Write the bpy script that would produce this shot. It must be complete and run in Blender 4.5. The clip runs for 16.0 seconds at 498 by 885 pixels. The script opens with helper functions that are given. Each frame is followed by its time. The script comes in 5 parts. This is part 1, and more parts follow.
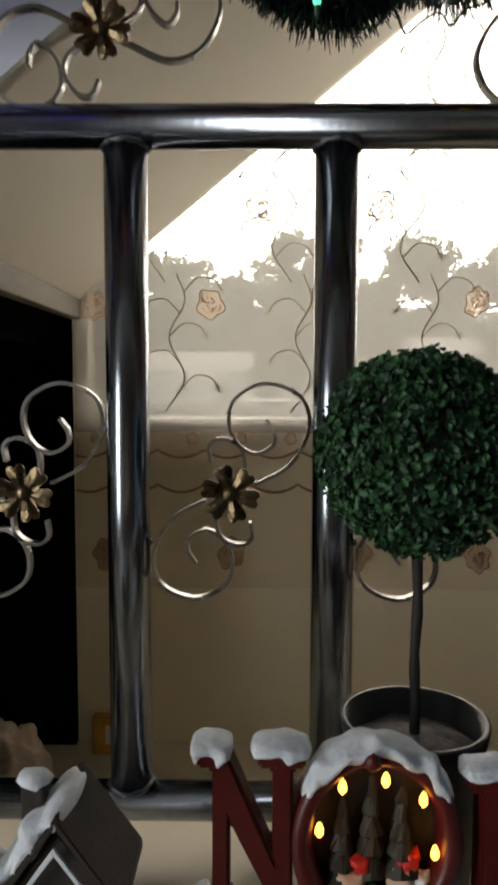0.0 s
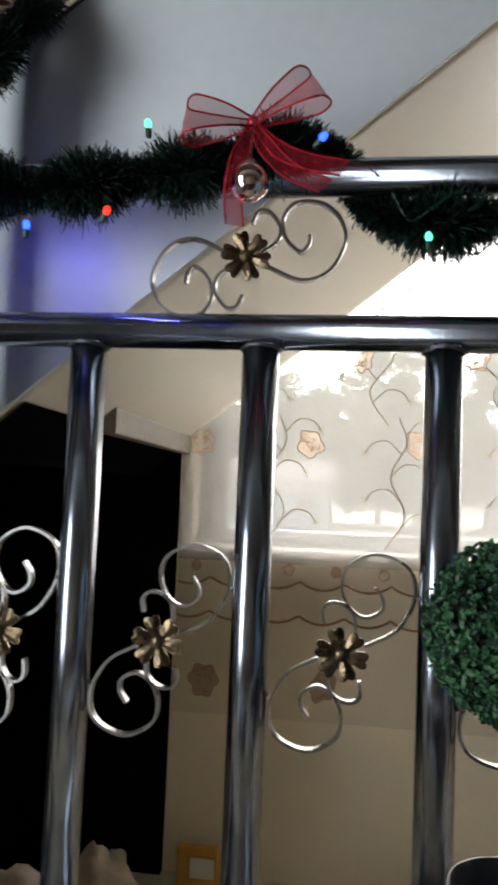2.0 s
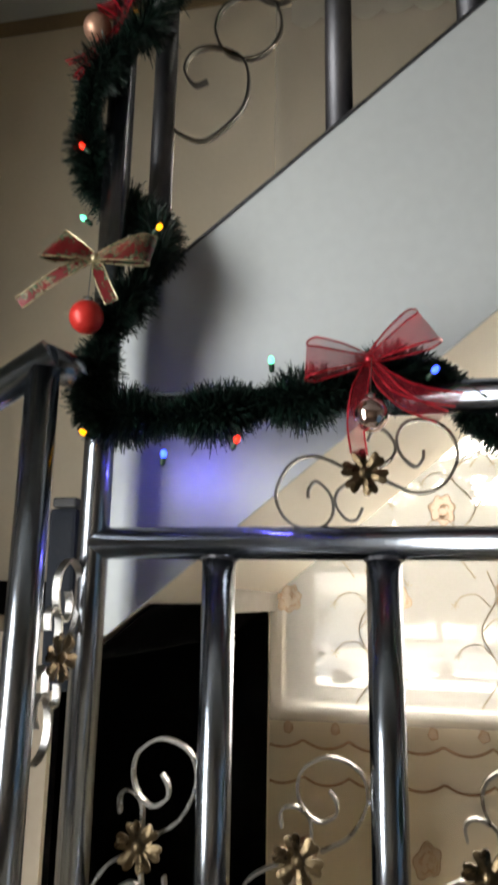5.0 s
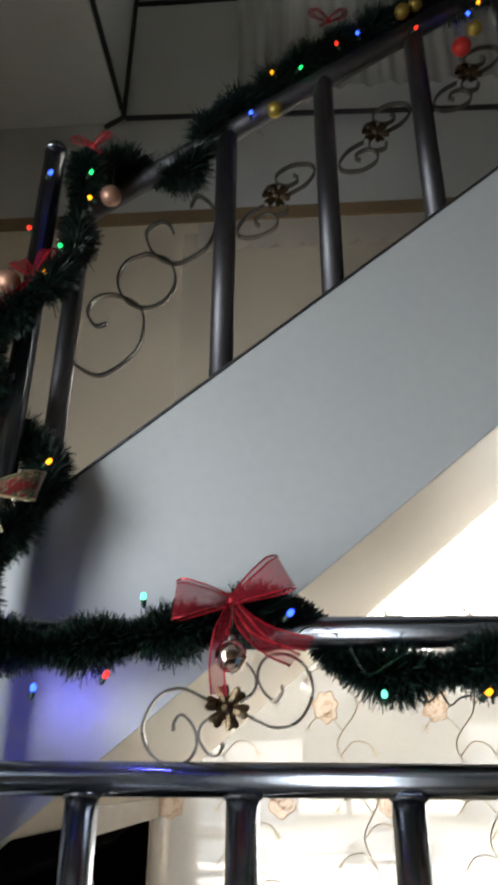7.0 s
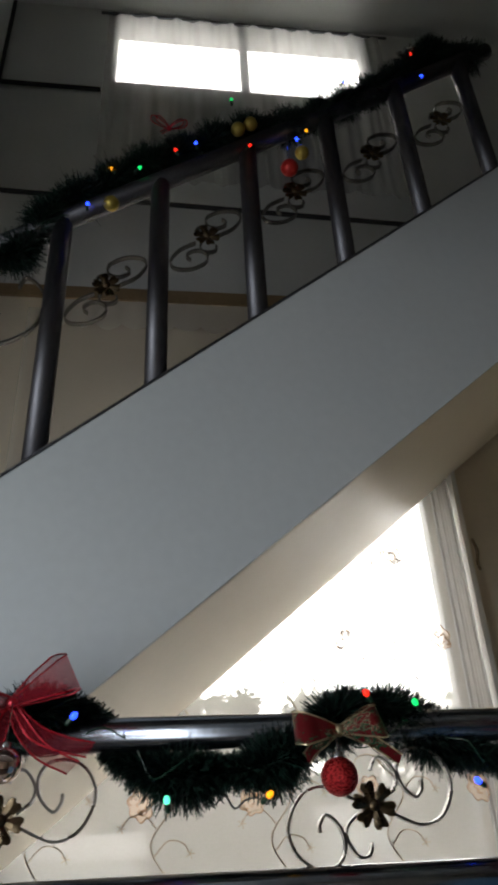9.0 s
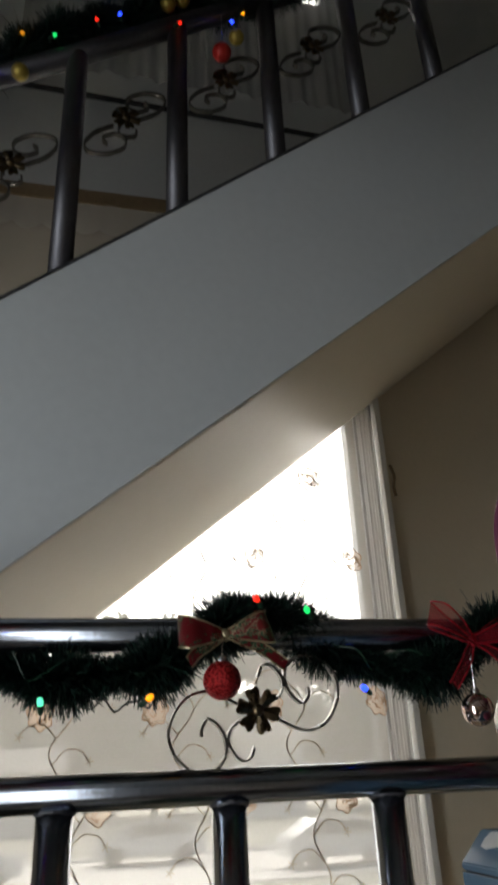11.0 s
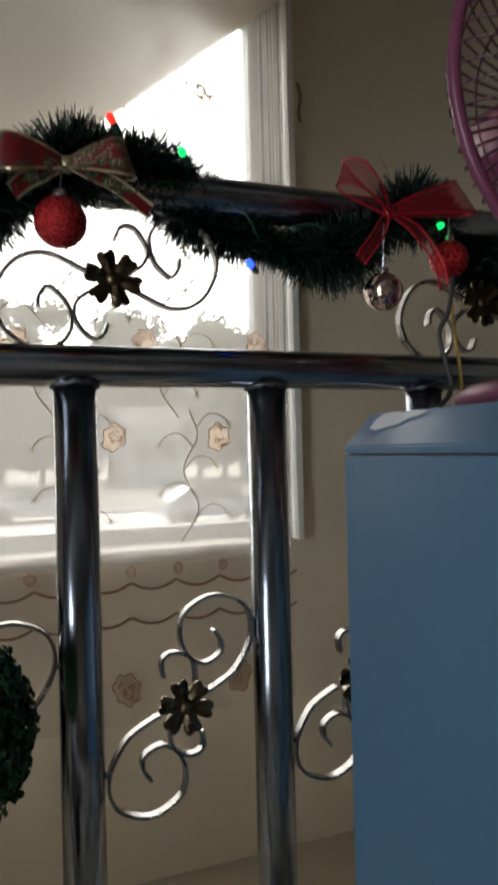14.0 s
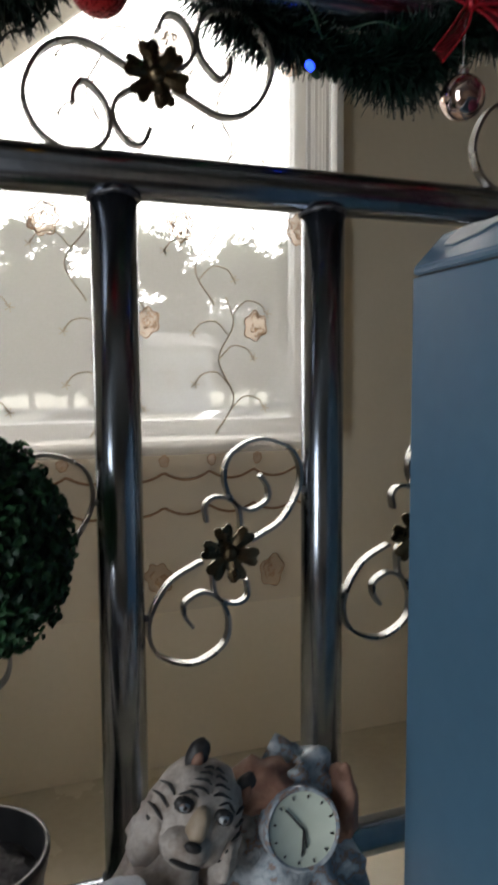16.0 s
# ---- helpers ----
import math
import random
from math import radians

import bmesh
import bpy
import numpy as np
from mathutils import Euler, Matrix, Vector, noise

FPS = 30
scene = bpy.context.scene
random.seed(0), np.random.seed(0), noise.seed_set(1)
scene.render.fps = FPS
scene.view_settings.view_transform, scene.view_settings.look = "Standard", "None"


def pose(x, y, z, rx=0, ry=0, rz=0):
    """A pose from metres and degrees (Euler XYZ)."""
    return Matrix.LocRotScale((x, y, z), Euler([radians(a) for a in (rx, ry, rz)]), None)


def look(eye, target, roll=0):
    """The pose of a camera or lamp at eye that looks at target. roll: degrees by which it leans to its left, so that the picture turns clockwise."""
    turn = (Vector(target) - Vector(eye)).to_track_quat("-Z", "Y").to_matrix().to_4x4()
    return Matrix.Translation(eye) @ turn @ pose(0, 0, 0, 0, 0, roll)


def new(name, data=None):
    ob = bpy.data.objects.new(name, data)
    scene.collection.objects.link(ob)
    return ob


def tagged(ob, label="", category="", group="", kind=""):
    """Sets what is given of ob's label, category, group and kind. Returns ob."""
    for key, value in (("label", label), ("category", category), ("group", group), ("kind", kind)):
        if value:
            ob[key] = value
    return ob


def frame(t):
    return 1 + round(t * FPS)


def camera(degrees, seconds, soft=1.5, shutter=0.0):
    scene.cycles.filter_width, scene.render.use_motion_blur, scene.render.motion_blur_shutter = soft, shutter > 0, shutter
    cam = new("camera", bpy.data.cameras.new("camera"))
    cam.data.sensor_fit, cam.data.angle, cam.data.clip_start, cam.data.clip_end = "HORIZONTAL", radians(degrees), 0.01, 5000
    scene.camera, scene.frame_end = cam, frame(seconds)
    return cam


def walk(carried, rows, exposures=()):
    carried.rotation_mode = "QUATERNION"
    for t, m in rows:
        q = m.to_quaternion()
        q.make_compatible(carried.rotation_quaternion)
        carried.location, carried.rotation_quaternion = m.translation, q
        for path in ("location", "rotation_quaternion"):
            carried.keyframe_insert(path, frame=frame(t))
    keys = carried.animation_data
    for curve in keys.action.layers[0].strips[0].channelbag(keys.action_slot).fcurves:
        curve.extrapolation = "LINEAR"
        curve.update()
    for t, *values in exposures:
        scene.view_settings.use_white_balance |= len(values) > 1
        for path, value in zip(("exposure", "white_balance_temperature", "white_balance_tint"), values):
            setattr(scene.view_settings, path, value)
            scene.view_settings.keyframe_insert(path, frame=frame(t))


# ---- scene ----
cam = camera(38.3, 16.0, soft=3.3, shutter=0.5)
PATH = [
    (0, (0.017, -0.066, 1.462), (-0.008, 1.927, 1.301), 0.2),
    (0.5, (0.01, -0.094, 1.491), (-0.004, 1.904, 1.404), 1.2),
    (1, (0.009, -0.127, 1.505), (-0.066, 1.871, 1.562), 1.4),
    (1.5, (-0.004, -0.154, 1.523), (-0.184, 1.834, 1.656), 2.6),
    (2, (-0.018, -0.169, 1.531), (-0.278, 1.81, 1.665), 2.4),
    (2.5, (-0.046, -0.187, 1.54), (-0.408, 1.773, 1.699), 2.8),
    (3, (-0.062, -0.197, 1.554), (-0.477, 1.75, 1.743), 3.1),
    (3.2, (-0.064, -0.203, 1.557), (-0.497, 1.737, 1.776), 3.1),
    (5.3, (-0.106, -0.268, 1.668), (-0.491, 1.622, 2.196), 1.0),
    (5.5, (-0.088, -0.277, 1.682), (-0.455, 1.595, 2.281), 1.2),
    (6, (-0.085, -0.307, 1.709), (-0.337, 1.559, 2.385), 0.4),
    (6.5, (-0.075, -0.323, 1.723), (-0.3, 1.522, 2.46), 1.0),
    (7, (-0.034, -0.37, 1.73), (-0.173, 1.439, 2.572), 0.4),
    (7.5, (-0.027, -0.369, 1.754), (-0.09, 1.421, 2.645), 0.1),
    (8, (-0.003, -0.37, 1.775), (0.039, 1.403, 2.699), -1.2),
    (8.5, (0.037, -0.396, 1.755), (0.177, 1.357, 2.708), -1.7),
    (9, (0.054, -0.397, 1.752), (0.299, 1.309, 2.766), -3.0),
    (11.3, (0.123, -0.293, 1.73), (0.567, 1.5, 2.499), -1.8),
    (11.5, (0.125, -0.265, 1.721), (0.584, 1.553, 2.417), -0.9),
    (12, (0.14, -0.165, 1.689), (0.695, 1.726, 2.028), 1.3),
    (12.5, (0.159, -0.141, 1.68), (0.753, 1.747, 1.968), 0.3),
    (13, (0.185, -0.108, 1.662), (0.837, 1.774, 1.849), -0.9),
    (13.5, (0.194, -0.097, 1.65), (0.949, 1.752, 1.752), -1.7),
    (14, (0.205, -0.073, 1.633), (0.946, 1.785, 1.651), -1.4),
    (14.5, (0.218, -0.049, 1.615), (0.952, 1.81, 1.536), -1.4),
    (15, (0.215, -0.052, 1.606), (0.936, 1.812, 1.529), -1.8),
    (15.5, (0.212, -0.032, 1.576), (0.916, 1.835, 1.439), -1.3),
    (16, (0.202, -0.006, 1.534), (0.868, 1.871, 1.354), -0.3),
]
walk(cam, [(t, look(eye, target, roll)) for t, eye, target, roll in PATH],
     [(0, -0.1, 7250, 10), (0.8, 0.0, 7050, 10), (1.5, 0.4, 6700, 10), (3, 0.85, 6500, 10), (5.5, 1.0, 7350, 10), (6.5, 0.85, 6950, 10), (7.5, 0.7, 6600, 10), (8.5, 0.2, 6550, 10), (9, 0.05, 6600, 10), (11.5, -0.2, 6750, 10), (12.3, -0.12, 6700, 10), (13, 0.05, 6550, 10), (16, 0.05, 6550, 10)])

# ---- light ----
world = bpy.data.worlds.new("world")
scene.world = world
world.use_nodes = True
wn = world.node_tree
sky = wn.nodes.new("ShaderNodeTexSky")
sky.sky_type, sky.sun_disc = "NISHITA", False
sky.sun_elevation, sky.sun_rotation = radians(48), radians(60)
wn.nodes["Background"].inputs["Strength"].default_value = 0.10
wn.links.new(sky.outputs[0], wn.nodes["Background"].inputs[0])


def area_lamp(name, m, w, h, watts, colour, spread=180):
    d = bpy.data.lights.new(name, "AREA")
    d.shape, d.size, d.size_y, d.energy, d.color = "RECTANGLE", w, h, watts, colour
    d.spread = radians(spread)
    ob = new(name, d)
    ob.matrix_world = m
    return ob


sun_data = bpy.data.lights.new("sun", "SUN")
sun_data.energy, sun_data.angle, sun_data.color = 1.2, radians(10), (1.0, 0.95, 0.88)
sun = new("sun", sun_data)
sun.matrix_world = look((3, 8, 9), (0, 0, 1))
# daylight from the open doorway of the room behind the camera
area_lamp("room_doorway_daylight", look((-1.63, -0.78, 1.55), (-0.1, 0.70, 1.52)), 0.62, 2.05, 11.8, (0.88, 0.94, 1.0), 108)


# ---- materials ----
def material(name):
    m = bpy.data.materials.new(name)
    m.use_nodes = True
    return m, m.node_tree.nodes, m.node_tree.links, m.node_tree.nodes["Principled BSDF"]


def surface(name, low, high, scale=8.0, rough=0.6, metal=0.0, bump=0.15, fine=90.0, stretch=(1, 1, 1), rough_spread=0.12, island=0.0, coat=0.0, spec=0.5, trans=0.0):
    """Two scales of variation: broad stains and fine grain, with relief from the grain."""
    m, n, l, b = material(name)
    co = n.new("ShaderNodeTexCoord")
    mp = n.new("ShaderNodeMapping")
    mp.inputs["Scale"].default_value = stretch
    l.new(co.outputs["Object"], mp.inputs[0])
    big, small = n.new("ShaderNodeTexNoise"), n.new("ShaderNodeTexNoise")
    big.inputs["Scale"].default_value, big.inputs["Detail"].default_value = scale, 5
    small.inputs["Scale"].default_value, small.inputs["Detail"].default_value = fine, 3
    l.new(mp.outputs[0], big.inputs[0])
    l.new(mp.outputs[0], small.inputs[0])
    mix = n.new("ShaderNodeMath")
    mix.operation = "MULTIPLY_ADD"
    mix.inputs[1].default_value = 0.35
    l.new(small.outputs[0], mix.inputs[0])
    half = n.new("ShaderNodeMath")
    half.operation = "MULTIPLY"
    half.inputs[1].default_value = 0.65
    l.new(big.outputs[0], half.inputs[0])
    l.new(half.outputs[0], mix.inputs[2])
    factor = mix.outputs[0]
    if island:
        geo = n.new("ShaderNodeNewGeometry")
        add = n.new("ShaderNodeMath")
        add.operation = "MULTIPLY_ADD"
        add.inputs[1].default_value = island
        l.new(geo.outputs["Random Per Island"], add.inputs[0])
        sub = n.new("ShaderNodeMath")
        sub.operation = "SUBTRACT"
        sub.inputs[1].default_value = island / 2
        l.new(factor, sub.inputs[0])
        l.new(sub.outputs[0], add.inputs[2])
        factor = add.outputs[0]
    ramp = n.new("ShaderNodeValToRGB")
    ramp.color_ramp.elements[0].position, ramp.color_ramp.elements[1].position = 0.3, 0.7
    ramp.color_ramp.elements[0].color, ramp.color_ramp.elements[1].color = (*low, 1), (*high, 1)
    l.new(factor, ramp.inputs[0])
    l.new(ramp.outputs[0], b.inputs["Base Color"])
    rr = n.new("ShaderNodeMapRange")
    rr.inputs["To Min"].default_value, rr.inputs["To Max"].default_value = max(0.02, rough - rough_spread), min(1, rough + rough_spread)
    l.new(big.outputs[0], rr.inputs[0])
    l.new(rr.outputs[0], b.inputs["Roughness"])
    b.inputs["Metallic"].default_value = metal
    b.inputs["Coat Weight"].default_value = coat
    b.inputs["Specular IOR Level"].default_value = spec
    b.inputs["Transmission Weight"].default_value = trans
    if bump:
        bp = n.new("ShaderNodeBump")
        bp.inputs["Strength"].default_value, bp.inputs["Distance"].default_value = bump, 0.002
        l.new(small.outputs[0], bp.inputs["Height"])
        l.new(bp.outputs[0], b.inputs["Normal"])
    return m


def glowing(name, colour, strength):
    m, n, l, b = material(name)
    b.inputs["Base Color"].default_value = (*colour, 1)
    b.inputs["Emission Color"].default_value = (*colour, 1)
    b.inputs["Emission Strength"].default_value = strength
    b.inputs["Roughness"].default_value = 0.3
    return m


def sheer(name, colour, see_through, scale):
    """Thin woven cloth: part of the light passes straight between the threads, the rest scatters."""
    m, n, l, b = material(name)
    n.remove(b)
    out = n["Material Output"]
    clear, soft, front, cloth, mix = (n.new("ShaderNodeBsdfTransparent"), n.new("ShaderNodeBsdfTranslucent"), n.new("ShaderNodeBsdfDiffuse"),
                                      n.new("ShaderNodeMixShader"), n.new("ShaderNodeMixShader"))
    tex = n.new("ShaderNodeTexNoise")
    tex.inputs["Scale"].default_value, tex.inputs["Detail"].default_value = scale, 4
    co = n.new("ShaderNodeTexCoord")
    l.new(co.outputs["Object"], tex.inputs[0])
    rng = n.new("ShaderNodeMapRange")
    rng.inputs["To Min"].default_value, rng.inputs["To Max"].default_value = see_through - 0.02, see_through + 0.02
    l.new(tex.outputs[0], rng.inputs[0])
    soft.inputs[0].default_value = front.inputs[0].default_value = (*colour, 1)
    cloth.inputs[0].default_value = 0.45
    l.new(soft.outputs[0], cloth.inputs[1])
    l.new(front.outputs[0], cloth.inputs[2])
    l.new(rng.outputs[0], mix.inputs[0])
    l.new(cloth.outputs[0], mix.inputs[1])
    l.new(clear.outputs[0], mix.inputs[2])
    l.new(mix.outputs[0], out.inputs[0])
    return m


STEEL = surface("polished_steel", (0.23, 0.255, 0.295), (0.37, 0.395, 0.44), 9, 0.21, 1.0, 0.06, 160, (1, 1, 0.25), 0.09)
# rougher, darker steel: the dim upper stairwell is put into its colour
DULL_SHADED_STEEL = surface("dull_shaded_stair_steel", (0.12, 0.12, 0.13), (0.19, 0.19, 0.21), 9, 0.48, 1.0, 0.06, 160, (1, 1, 0.25), 0.08)
LINTEL_PAINT = surface("worn_greige_paint", (0.20, 0.17, 0.13), (0.30, 0.26, 0.21), 8, 0.6, 0, 0.2, 60)
SCROLL_STEEL = surface("scroll_steel", (0.25, 0.245, 0.24), (0.40, 0.39, 0.38), 20, 0.28, 1.0, 0.06, 220)
# same scroll steel, darkened to carry the shade of the upper flight
SHADED_SCROLL = surface("shaded_scroll_steel", (0.12, 0.115, 0.11), (0.24, 0.23, 0.22), 20, 0.38, 1.0, 0.06, 220)
BRASS = surface("antique_brass", (0.075, 0.054, 0.033), (0.20, 0.15, 0.09), 50, 0.30, 1.0, 0.2, 240)
WELD = surface("weld_burn", (0.05, 0.05, 0.055), (0.22, 0.22, 0.24), 90, 0.5, 1.0, 0.8, 260)
CREAM = surface("cream_wall_paint", (0.74, 0.65, 0.50), (0.81, 0.72, 0.58), 2.2, 0.6, 0, 0.12, 60)
SOFFIT_PAINT = surface("cream_soffit_paint", (0.74, 0.67, 0.55), (0.80, 0.73, 0.61), 1.8, 0.37, 0, 0.05, 40, rough_spread=0.04)
BROWN_WALL = surface("tan_wall_paint", (0.36, 0.29, 0.21), (0.44, 0.36, 0.27), 2.0, 0.6, 0, 0.12, 60)
ROOM_WALL = surface("pale_room_paint", (0.48, 0.43, 0.36), (0.56, 0.50, 0.43), 2.0, 0.6, 0, 0.12, 60)
PALE_BLUE = surface("pale_blue_wall_paint", (0.52, 0.555, 0.565), (0.59, 0.625, 0.635), 1.6, 0.5, 0, 0.1, 50)
# pale blue lightened in colour to stand in for light high in the stairwell
LIGHTENED_PALE_BLUE = surface("lightened_pale_blue_paint", (0.66, 0.68, 0.68), (0.74, 0.76, 0.76), 1.6, 0.5, 0, 0.1, 50)
WHITE_PAINT = surface("white_gloss_paint", (0.66, 0.64, 0.6), (0.78, 0.76, 0.72), 7, 0.35, 0, 0.1, 70)
FLOOR_TILE = surface("cream_floor_tile", (0.60, 0.53, 0.40), (0.70, 0.63, 0.50), 5, 0.25, 0, 0.05, 40)
ROOM_FLOOR = surface("brown_floor_tile", (0.12, 0.08, 0.055), (0.20, 0.14, 0.10), 4, 0.3, 0, 0.05, 40)
# near-black, so the closet's deep shade sits in the colour
SHADE_BLACK = surface("closet_shade_black", (0.003, 0.003, 0.0035), (0.007, 0.0065, 0.0065), 5, 0.8, 0, 0.1, 60, spec=0.0)
BROWN_TRIM = surface("brown_trim_paint", (0.22, 0.15, 0.08), (0.32, 0.23, 0.13), 6, 0.5, 0, 0.1, 60)
SEAM = surface("dark_cable_rubber", (0.02, 0.02, 0.02), (0.05, 0.05, 0.05), 12, 0.6)
ALUMINIUM = surface("grey_aluminium", (0.15, 0.152, 0.16), (0.23, 0.235, 0.24), 5, 0.35, 0.6, 0.05, 90)
# whiter than the other white paint, to put skylight on the casing
CASING_SKYLIT = surface("lightened_casing_white", (0.80, 0.79, 0.77), (0.88, 0.87, 0.85), 9, 0.4, 0, 0.1, 60)
# grey raised so the ceiling bounces more light
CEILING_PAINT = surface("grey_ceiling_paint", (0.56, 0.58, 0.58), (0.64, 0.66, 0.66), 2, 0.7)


# ---- mesh helpers ----
def part(name, bm, mat, parent=None, label="", smooth=False):
    me = bpy.data.meshes.new(name)
    bm.to_mesh(me)
    bm.free()
    for m in (mat if isinstance(mat, (list, tuple)) else [mat]):
        me.materials.append(m)
    if smooth:
        for p in me.polygons:
            p.use_smooth = True
    ob = new(name, me)
    if parent is not None:
        ob.parent = parent
    return tagged(ob, label)


def empty(name, loc=(0, 0, 0), **tags):
    ob = new(name)
    ob.location = loc
    ob.empty_display_size = 0.05
    return tagged(ob, **tags)


def box(bm, lo, hi, bevel=0.0, mi=0):
    made = bmesh.ops.create_cube(bm, size=1.0)["verts"]
    for v in made:
        v.co = Vector([lo[i] + (v.co[i] + 0.5) * (hi[i] - lo[i]) for i in range(3)])
    faces = list({f for v in made for f in v.link_faces})
    for f in faces:
        f.material_index = mi
    if bevel:
        edges = list({e for f in faces for e in f.edges})
        bmesh.ops.bevel(bm, geom=edges, offset=bevel, segments=2, affect="EDGES", profile=0.6)
    return bm


def boxed(lo, hi, bevel=0.0):
    return box(bmesh.new(), lo, hi, bevel)


def prism(outline, axis, a, b, bevel=0.0):
    """A flat outline pulled along an axis from a to b. Outline in the two other axes, in the order x, y, z."""
    bm = bmesh.new()

    def point(p, v):
        q = list(p)
        q.insert("xyz".index(axis), v)
        return Vector(q)
    near, far = [bm.verts.new(point(p, a)) for p in outline], [bm.verts.new(point(p, b)) for p in outline]
    bm.faces.new(near)
    bm.faces.new(far[::-1])
    n = len(outline)
    for i in range(n):
        bm.faces.new((near[i], far[i], far[(i + 1) % n], near[(i + 1) % n]))
    bmesh.ops.recalc_face_normals(bm, faces=bm.faces)
    if bevel:
        bmesh.ops.bevel(bm, geom=list(bm.edges), offset=bevel, segments=2, affect="EDGES")
    return bm


def smooth_path(points, steps=6, closed=False):
    """Catmull-Rom through the points."""
    pts = [Vector(p) for p in points]
    out, n = [], len(pts)
    for i in range(n if closed else n - 1):
        p0 = pts[(i - 1) % n] if closed or i > 0 else pts[0] * 2 - pts[1]
        p1, p2 = pts[i], pts[(i + 1) % n]
        p3 = pts[(i + 2) % n] if closed or i + 2 < n else p2 * 2 - p1
        for k in range(steps):
            t = k / steps
            out.append(0.5 * ((2 * p1) + (p2 - p0) * t + (2 * p0 - 5 * p1 + 4 * p2 - p3) * t * t + (3 * p1 - p0 - 3 * p2 + p3) * t ** 3))
    if not closed:
        out.append(pts[-1])
    return out


def tube(path, radius, sides=16, bm=None, cap=True, mi=0):
    bm = bm or bmesh.new()
    path = [Vector(p) for p in path]
    rings, side = [], None
    for i, p in enumerate(path):
        d = (path[min(i + 1, len(path) - 1)] - path[max(i - 1, 0)]).normalized()
        if side is None:
            side = d.orthogonal().normalized()
        side = (side - d * side.dot(d)).normalized()
        other = d.cross(side)
        r = radius(i / max(1, len(path) - 1)) if callable(radius) else radius
        rings.append([bm.verts.new(p + (side * math.cos(a) + other * math.sin(a)) * r) for a in (2 * math.pi * k / sides for k in range(sides))])
    for a, b in zip(rings, rings[1:]):
        for k in range(sides):
            bm.faces.new((a[k], a[(k + 1) % sides], b[(k + 1) % sides], b[k])).material_index = mi
    if cap:
        for ring in (rings[0][::-1], rings[-1]):
            bm.faces.new(ring).material_index = mi
    return bm


def flat_bar(path, wide, width_axis, thick, bm=None):
    """A flat strip bent along a path: wide along width_axis, thin across the bend."""
    bm = bm or bmesh.new()
    w = Vector(width_axis).normalized()
    rings = []
    for i, p in enumerate(path):
        d = (path[min(i + 1, len(path) - 1)] - path[max(i - 1, 0)]).normalized()
        s = d.cross(w).normalized()
        rings.append([bm.verts.new(p + w * a * wide / 2 + s * b * thick / 2) for a, b in ((-1, -1), (1, -1), (1, 1), (-1, 1))])
    for a, b in zip(rings, rings[1:]):
        for k in range(4):
            bm.faces.new((a[k], a[(k + 1) % 4], b[(k + 1) % 4], b[k]))
    bm.faces.new(rings[0][::-1])
    bm.faces.new(rings[-1])
    bmesh.ops.recalc_face_normals(bm, faces=bm.faces)
    return bm


def lathe(profile, sides=24, bm=None, centre=(0, 0, 0), mi=0):
    """Radius and height pairs turned about z."""
    bm = bm or bmesh.new()
    c = Vector(centre)
    rings = []
    for r, z in profile:
        rings.append([bm.verts.new(c + Vector((r * math.cos(a), r * math.sin(a), z))) for a in (2 * math.pi * k / sides for k in range(sides))] if r > 1e-6 else [bm.verts.new(c + Vector((0, 0, z)))])
    for a, b in zip(rings, rings[1:]):
        for k in range(sides):
            q = [a[k % len(a)], a[(k + 1) % len(a)], b[(k + 1) % len(b)], b[k % len(b)]]
            q = [v for i, v in enumerate(q) if v not in q[:i]]
            if len(q) > 2:
                bm.faces.new(q).material_index = mi
    bmesh.ops.recalc_face_normals(bm, faces=bm.faces)
    return bm


def structure(name, bm, mat, label, category):
    return tagged(part(name, bm, mat), label, category, kind="structure")


# ---- structure ----
RAIL_Y, WALL_Y, STRING_Y = 0.69, 1.80, 0.76
FLOOR_Z, LEDGE_Z, CEIL_Z = 0.50, 0.955, 5.75


def wall_with_hole(name, lo, hi, holes, mat, label):
    """A wall along x of thickness lo.y to hi.y with rectangular openings (x0, x1, z0, z1) right through it."""
    bm = bmesh.new()
    xs = sorted({lo[0], hi[0], *[h[0] for h in holes], *[h[1] for h in holes]})
    for a, b in zip(xs, xs[1:]):
        z = lo[2]
        for h in sorted((h for h in holes if h[0] <= a and b <= h[1]), key=lambda h: h[2]):
            box(bm, (a, lo[1], z), (b, hi[1], h[2]))
            z = h[3]
        box(bm, (a, lo[1], z), (b, hi[1], hi[2]))
    bmesh.ops.remove_doubles(bm, verts=bm.verts, dist=0.0005)
    return structure(name, bm, mat, label, "wall")


wall_with_hole("wall_north", (-2.2, WALL_Y, FLOOR_Z - 0.6), (2.6, WALL_Y + 0.16, 3.70), [(-0.425, 1.06, 1.35, 2.95)], CREAM, "cream painted plaster wall with a wide window under the stair")
wall_with_hole("wall_north_upper", (-2.2, WALL_Y, 3.70), (2.6, WALL_Y + 0.05, CEIL_Z), [(-0.25, 1.13, 5.08, 5.745)], LIGHTENED_PALE_BLUE, "pale blue painted upper wall with a high window")
structure("trim_band", boxed((-2.2, WALL_Y - 0.012, 3.695), (2.6, WALL_Y - 0.001, 3.755), 0.002), BROWN_TRIM, "brown painted band between the wall colours", "trim")
structure("bulkhead", boxed((-1.599, 0.95, 4.27), (-0.755, WALL_Y - 0.001, CEIL_Z - 0.001)), LIGHTENED_PALE_BLUE, "pale boxed bulkhead high in the stairwell corner", "wall")
bm = bmesh.new()
